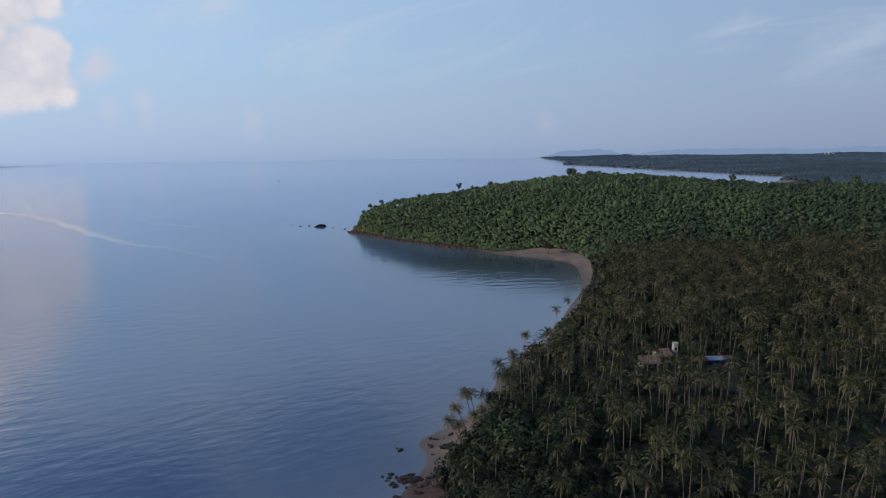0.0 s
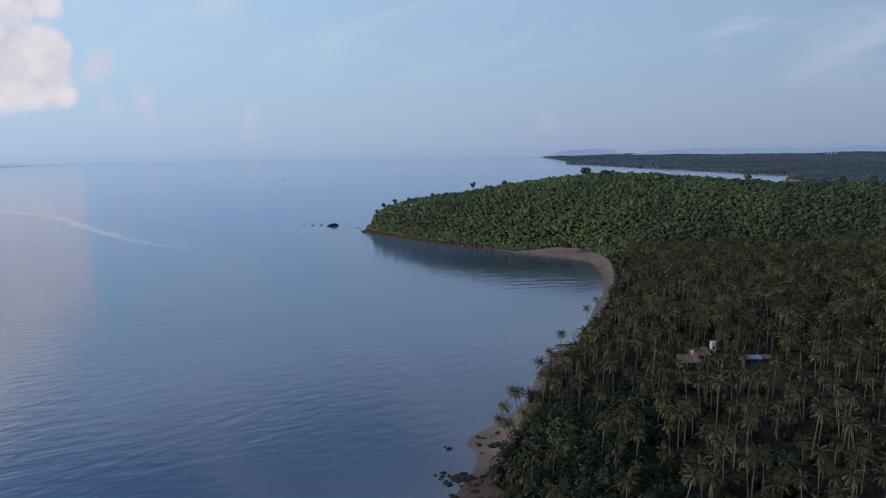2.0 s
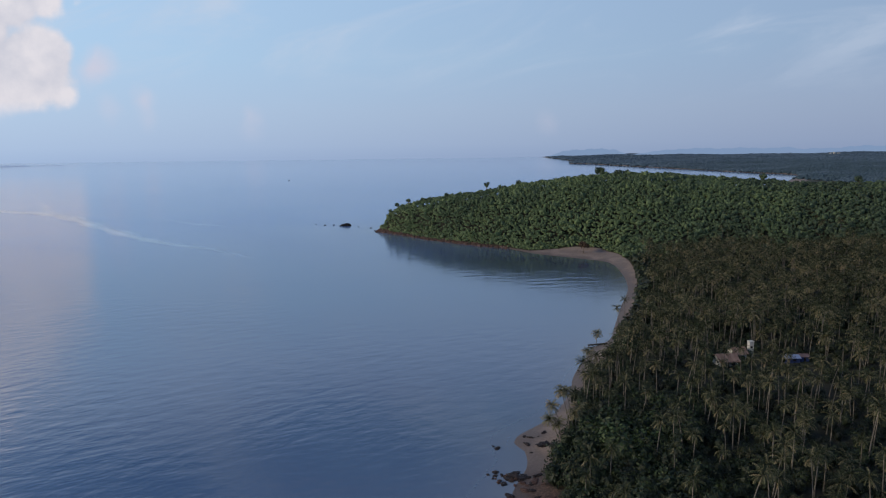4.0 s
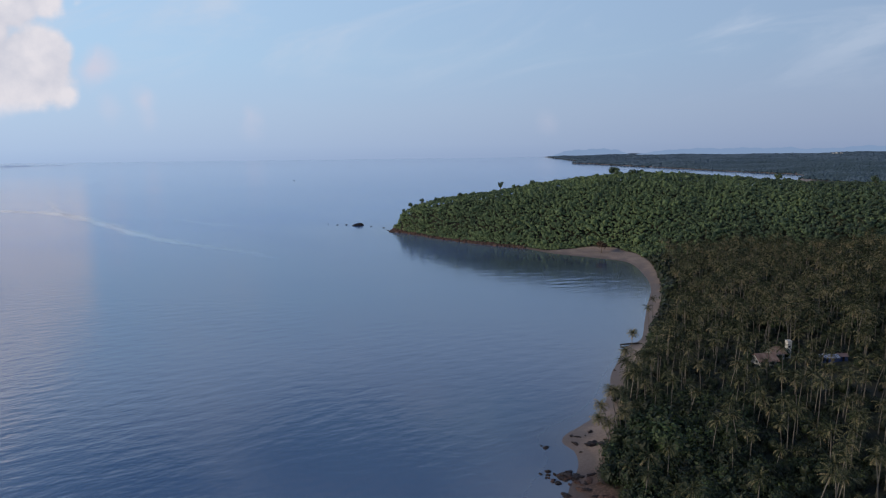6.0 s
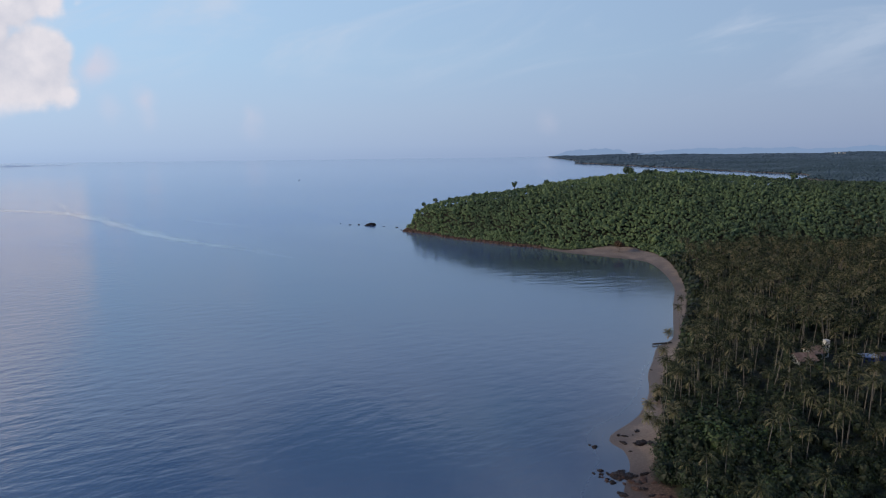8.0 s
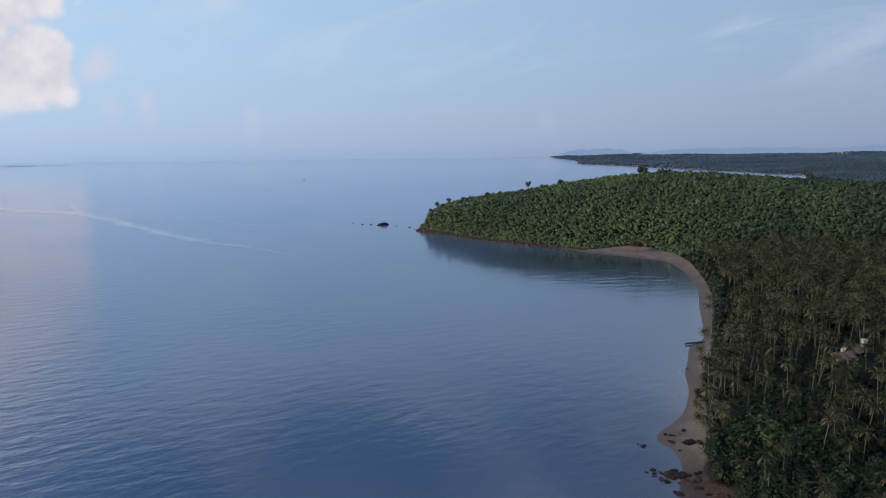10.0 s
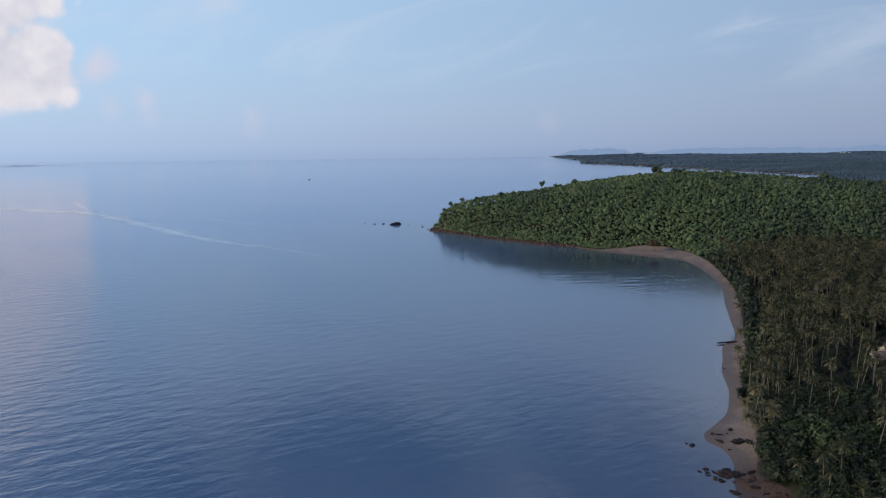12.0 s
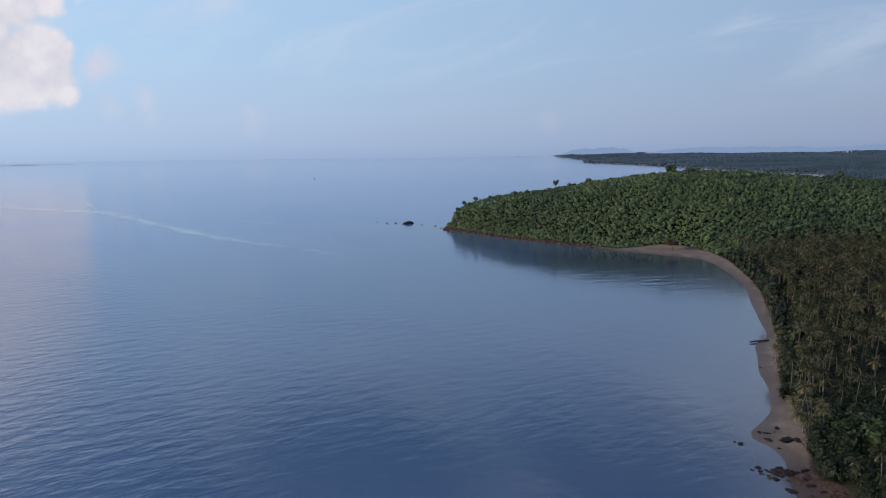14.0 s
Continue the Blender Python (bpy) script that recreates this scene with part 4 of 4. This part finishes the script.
def pierced_wall(house, name, length, height, thick, at, turn, holes, mat):
    """A wall with openings through it. holes: (start, end, sill, head) along its length."""
    bm = bmesh.new()
    edges = sorted({0.0, length, *(h[0] for h in holes), *(h[1] for h in holes)})
    for a, b in zip(edges, edges[1:]):
        hole = next((h for h in holes if h[0] <= a and b <= h[1]), None)
        for low, high in ([(0.0, height)] if hole is None else [(0.0, hole[2]), (hole[3], height)]):
            if high - low > 0.02:
                block(bm, (b - a, thick, high - low), ((a + b) / 2, 0, (low + high) / 2))
    bmesh.ops.remove_doubles(bm, verts=bm.verts, dist=0.0005)
    wall = part(name, bm, mat, house)
    wall.matrix_basis = pose(*at, 0, 0, turn)
    for a, b, low, high in holes:
        if low > 0.2:
            window = part("window", solid((b - a, 0.04, high - low), ((a + b) / 2, 0.02, (low + high) / 2)), GLASS, wall, "dark glass pane")
            part("frame", solid((0.05, 0.07, high - low), ((a + b) / 2, 0.0, (low + high) / 2)), DARK_WOOD, window)
            part("sill", solid((b - a + 0.12, thick + 0.12, 0.06), ((a + b) / 2, -0.04, low - 0.03)), mat, window)
        else:
            part("door", solid((b - a - 0.06, 0.05, high - low - 0.03), ((a + b) / 2, 0.03, (low + high) / 2)), DARK_WOOD, wall, "dark timber door")
    return wall


def block_house(name, x, y, turn, wide, deep, eave, rise, wall_mat, roof_mat, label, front, over=0.6, back_mat=None):
    house = new(name)
    house.matrix_basis = pose(x, y, float(ground_height(x, y)) - 0.15, 0, 0, turn)
    pierced_wall(house, "wall", wide, eave, 0.18, (-wide / 2, -deep / 2 + 0.09, 0), 0, front, wall_mat)
    pierced_wall(house, "wall", wide, eave, 0.18, (-wide / 2, deep / 2 - 0.09, 0), 0, [], wall_mat)
    for sx in (-1, 1):
        pierced_wall(house, "wall", deep - 0.36, eave, 0.18, (sx * (wide / 2 - 0.09), -deep / 2 + 0.18, 0), 90, [(1.2, 2.3, 0.9, 1.9)] if sx < 0 else [], wall_mat)
        bm = bmesh.new()
        bm.faces.new([bm.verts.new((sx * (wide / 2 - 0.05) + e, yy, zz)) for e in (0,) for yy, zz in ((-deep / 2, eave), (deep / 2, eave), (0, eave + rise * 0.96))])
        made = bmesh.ops.extrude_face_region(bm, geom=bm.faces[:])
        bmesh.ops.translate(bm, verts=[g for g in made["geom"] if isinstance(g, bmesh.types.BMVert)], vec=(-sx * 0.16, 0, 0))
        part("gable", bm, wall_mat, house)
    run = deep / 2 + over
    drop = rise * over / (deep / 2)
    for back in (False, True):
        roof_slope(house, wide + 2 * over, run, rise + drop, -wide / 2 - over, eave - drop + 0.1, run if back else -run, back, (back_mat or roof_mat) if back else roof_mat)
    part("ridge_cap", solid((wide + 2 * over, 0.35, 0.08), (0, 0, eave + rise + 0.17), 0, 0.02), roof_mat, house)
    return tagged(house, label, "house")


def build_houses():
    block_house("house", 73.2, 204.0, 6, 6.4, 5.4, 2.3, 1.6, WHITE_WALL, ROOF_BROWN, "low whitewashed house with a weathered brown roof among palms",
                [(0.5, 1.5, 0.0, 2.0), (2.0, 3.3, 0.7, 1.9), (4.1, 5.6, 0.7, 1.9)], 0.75)
    block_house("house", 79.6, 208.4, 10, 4.6, 4.4, 3.2, 1.5, WHITE_WALL, ROOF_BROWN, "whitewashed annexe with a pale brown gabled roof", [(1.8, 3.2, 1.0, 2.2)])
    block_house("shed", 97.2, 204.6, -2, 5.0, 3.2, 2.1, 0.7, BLUE_WALL, ROOF_BLUE, "blue boarded shed with a pale blue metal roof", [(0.6, 1.5, 0.0, 1.95), (2.6, 3.8, 0.9, 1.7)], 0.3)
    block_house("shed", 101.9, 205.0, -2, 3.0, 2.8, 2.0, 0.6, BLUE_WALL, ROOF_RUST, "small boarded shed with a rusted metal roof", [(1.0, 1.9, 0.0, 1.9)], 0.25)
    tower = new("water_tower")
    tower.matrix_basis = pose(85.0, 209.6, float(ground_height(85, 209.6)) - 0.1, 0, 0, 4)
    wide, tall = 1.6, 6.6
    pierced_wall(tower, "wall", wide, tall, 0.16, (-wide / 2, -wide / 2 + 0.08, 0), 0, [(0.35, 1.25, 4.1, 5.0)], WHITE_WALL)
    pierced_wall(tower, "wall", wide, tall, 0.16, (-wide / 2, wide / 2 - 0.08, 0), 0, [], WHITE_WALL)
    for sx in (-1, 1):
        pierced_wall(tower, "wall", wide - 0.32, tall, 0.16, (sx * (wide / 2 - 0.08), -wide / 2 + 0.16, 0), 90, [], WHITE_WALL)
    part("roof", solid((wide + 0.3, wide + 0.3, 0.14), (0, 0, tall + 0.07), 0, 0.03), WHITE_WALL, tower, "flat white slab roof")
    tagged(tower, "narrow whitewashed tower with one dark window", "tower")


def build_jetty():
    """A short plank jetty across the beach into the sea."""
    jetty = new("jetty")
    a, b = Vector((33.6, 244.2)), Vector((42.5, 246.2))
    turn = math.degrees(math.atan2(b.y - a.y, b.x - a.x))
    jetty.matrix_basis = pose(a.x, a.y, 0, 0, 0, turn)
    long, h = (b - a).length, 0.75
    for k in range(int(long / 0.3)):
        part("plank", solid((0.27, 1.0, 0.05), (0.15 + 0.3 * k, 0, h + 0.01 * ((k * 7) % 3)), 0, 0.008), DARK_WOOD, jetty)
    for sy in (-0.5, 0.5):
        part("beam", solid((long, 0.14, 0.28), (long / 2, 0.9 * sy, h - 0.17)), DARK_WOOD, jetty)
        for k in range(5):
            bm = bmesh.new()
            limb(bm, (0.3 + k * (long - 0.6) / 4, sy, -1.0), (0.3 + k * (long - 0.6) / 4, sy, h - 0.03), 0.11, 0.09, 8)
            part("post", bm, DARK_WOOD, jetty)
    tagged(jetty, "short dark timber jetty running from the beach", "jetty")


build_houses()
build_jetty()

# ---- a dark shrub, a boat far out, buildings across the inlet ----


def build_shrub():
    x, y = 14.8, 185.5
    shrub = new("shrub")
    shrub.matrix_basis = pose(x, y, float(ground_height(x, y)) - 0.1)
    bm = bmesh.new()
    for k in range(5):
        limb(bm, (0, 0, 0), (0.9 * math.cos(k * 1.26), 0.9 * math.sin(k * 1.26), 1.6), 0.09, 0.03)
    part("stem", bm, BARK, shrub, "short dark stems")
    rng = np.random.default_rng(41)
    spots = [(rng.uniform(-2.3, 2.6), rng.uniform(-2.4, 2.4), rng.uniform(0.9, 3.6)) for _ in range(16)]
    v, f, t = leaf_clouds(spots, [(1.2, 1.2, 1.3)] * 16, 80, 0.26, 0.6, np.full(16, 0.06))
    child("crown", mesh_of("crown", v, f, BUSH, t), shrub)
    tagged(shrub, "dense dark green shrub leaning over the beach", "shrub")


def build_boat():
    boat = new("boat")
    boat.matrix_basis = pose(-468, 1690, 0.0, 0, 0, 25) @ Matrix.Scale(0.7, 4)
    bm = bmesh.new()
    rings = []
    for k in range(9):
        s = k / 8 * 2 - 1
        w = 0.75 * (1 - abs(s) ** 2.4) + 0.04
        lift = 0.45 * abs(s) ** 2
        rings.append([bm.verts.new((4.2 * s, y * w, z + lift)) for y, z in ((-1, 0.9), (-0.7, 0.1), (0, -0.2), (0.7, 0.1), (1, 0.9))])
    for a, b in zip(rings, rings[1:]):
        for j in range(4):
            bm.faces.new((a[j], a[j + 1], b[j + 1], b[j]))
        bm.faces.new((a[4], a[0], b[0], b[4]))
    part("hull", bm, DARK_WOOD, boat, "dark wooden hull", True)
    for sx in (-1.6, 1.6):
        part("crossbeam", solid((0.12, 5.6, 0.1), (sx, 0, 1.0)), DARK_WOOD, boat)
    for sy in (-2.7, 2.7):
        bm = bmesh.new()
        limb(bm, (-3.2, sy, 0.85), (3.2, sy, 0.85), 0.12, 0.12)
        part("outrigger", bm, DARK_WOOD, boat)
    part("cabin", solid((2.0, 1.0, 1.1), (0.2, 0, 1.4), 0, 0.06), WHITE_WALL, boat)
    tagged(boat, "small wooden outrigger boat far out on the calm sea", "boat")


def build_far_buildings():
    for x, y, w, d, h in ((2272, 3560, 9, 8, 12), (2300, 3570, 8, 8, 15), (2322, 3560, 11, 8, 11)):
        house = new("far_building")
        base = float(ground_height(x, y))
        house.matrix_basis = pose(x, y, base)
        part("wall", solid((w, d, h), (0, 0, h / 2)), WHITE_WALL, house)
        part("roof", solid((w + 1.5, d + 1.5, 0.8), (0, 0, h + 0.4), 0, 0.2), WHITE_WALL, house, "flat pale roof")
        for k in range(max(2, int(w / 6))):
            for level in range(max(1, int(h / 7))):
                part("window", solid((2.4, 0.12, 2.2), (-w / 2 + (k + 0.5) * w / max(2, int(w / 6)), -d / 2 - 0.03, 4 + level * 6.5)), GLASS, house)
        tagged(house, "white building rising from the far wood", "building", "far white buildings")


build_shrub()
build_boat()
build_far_buildings()
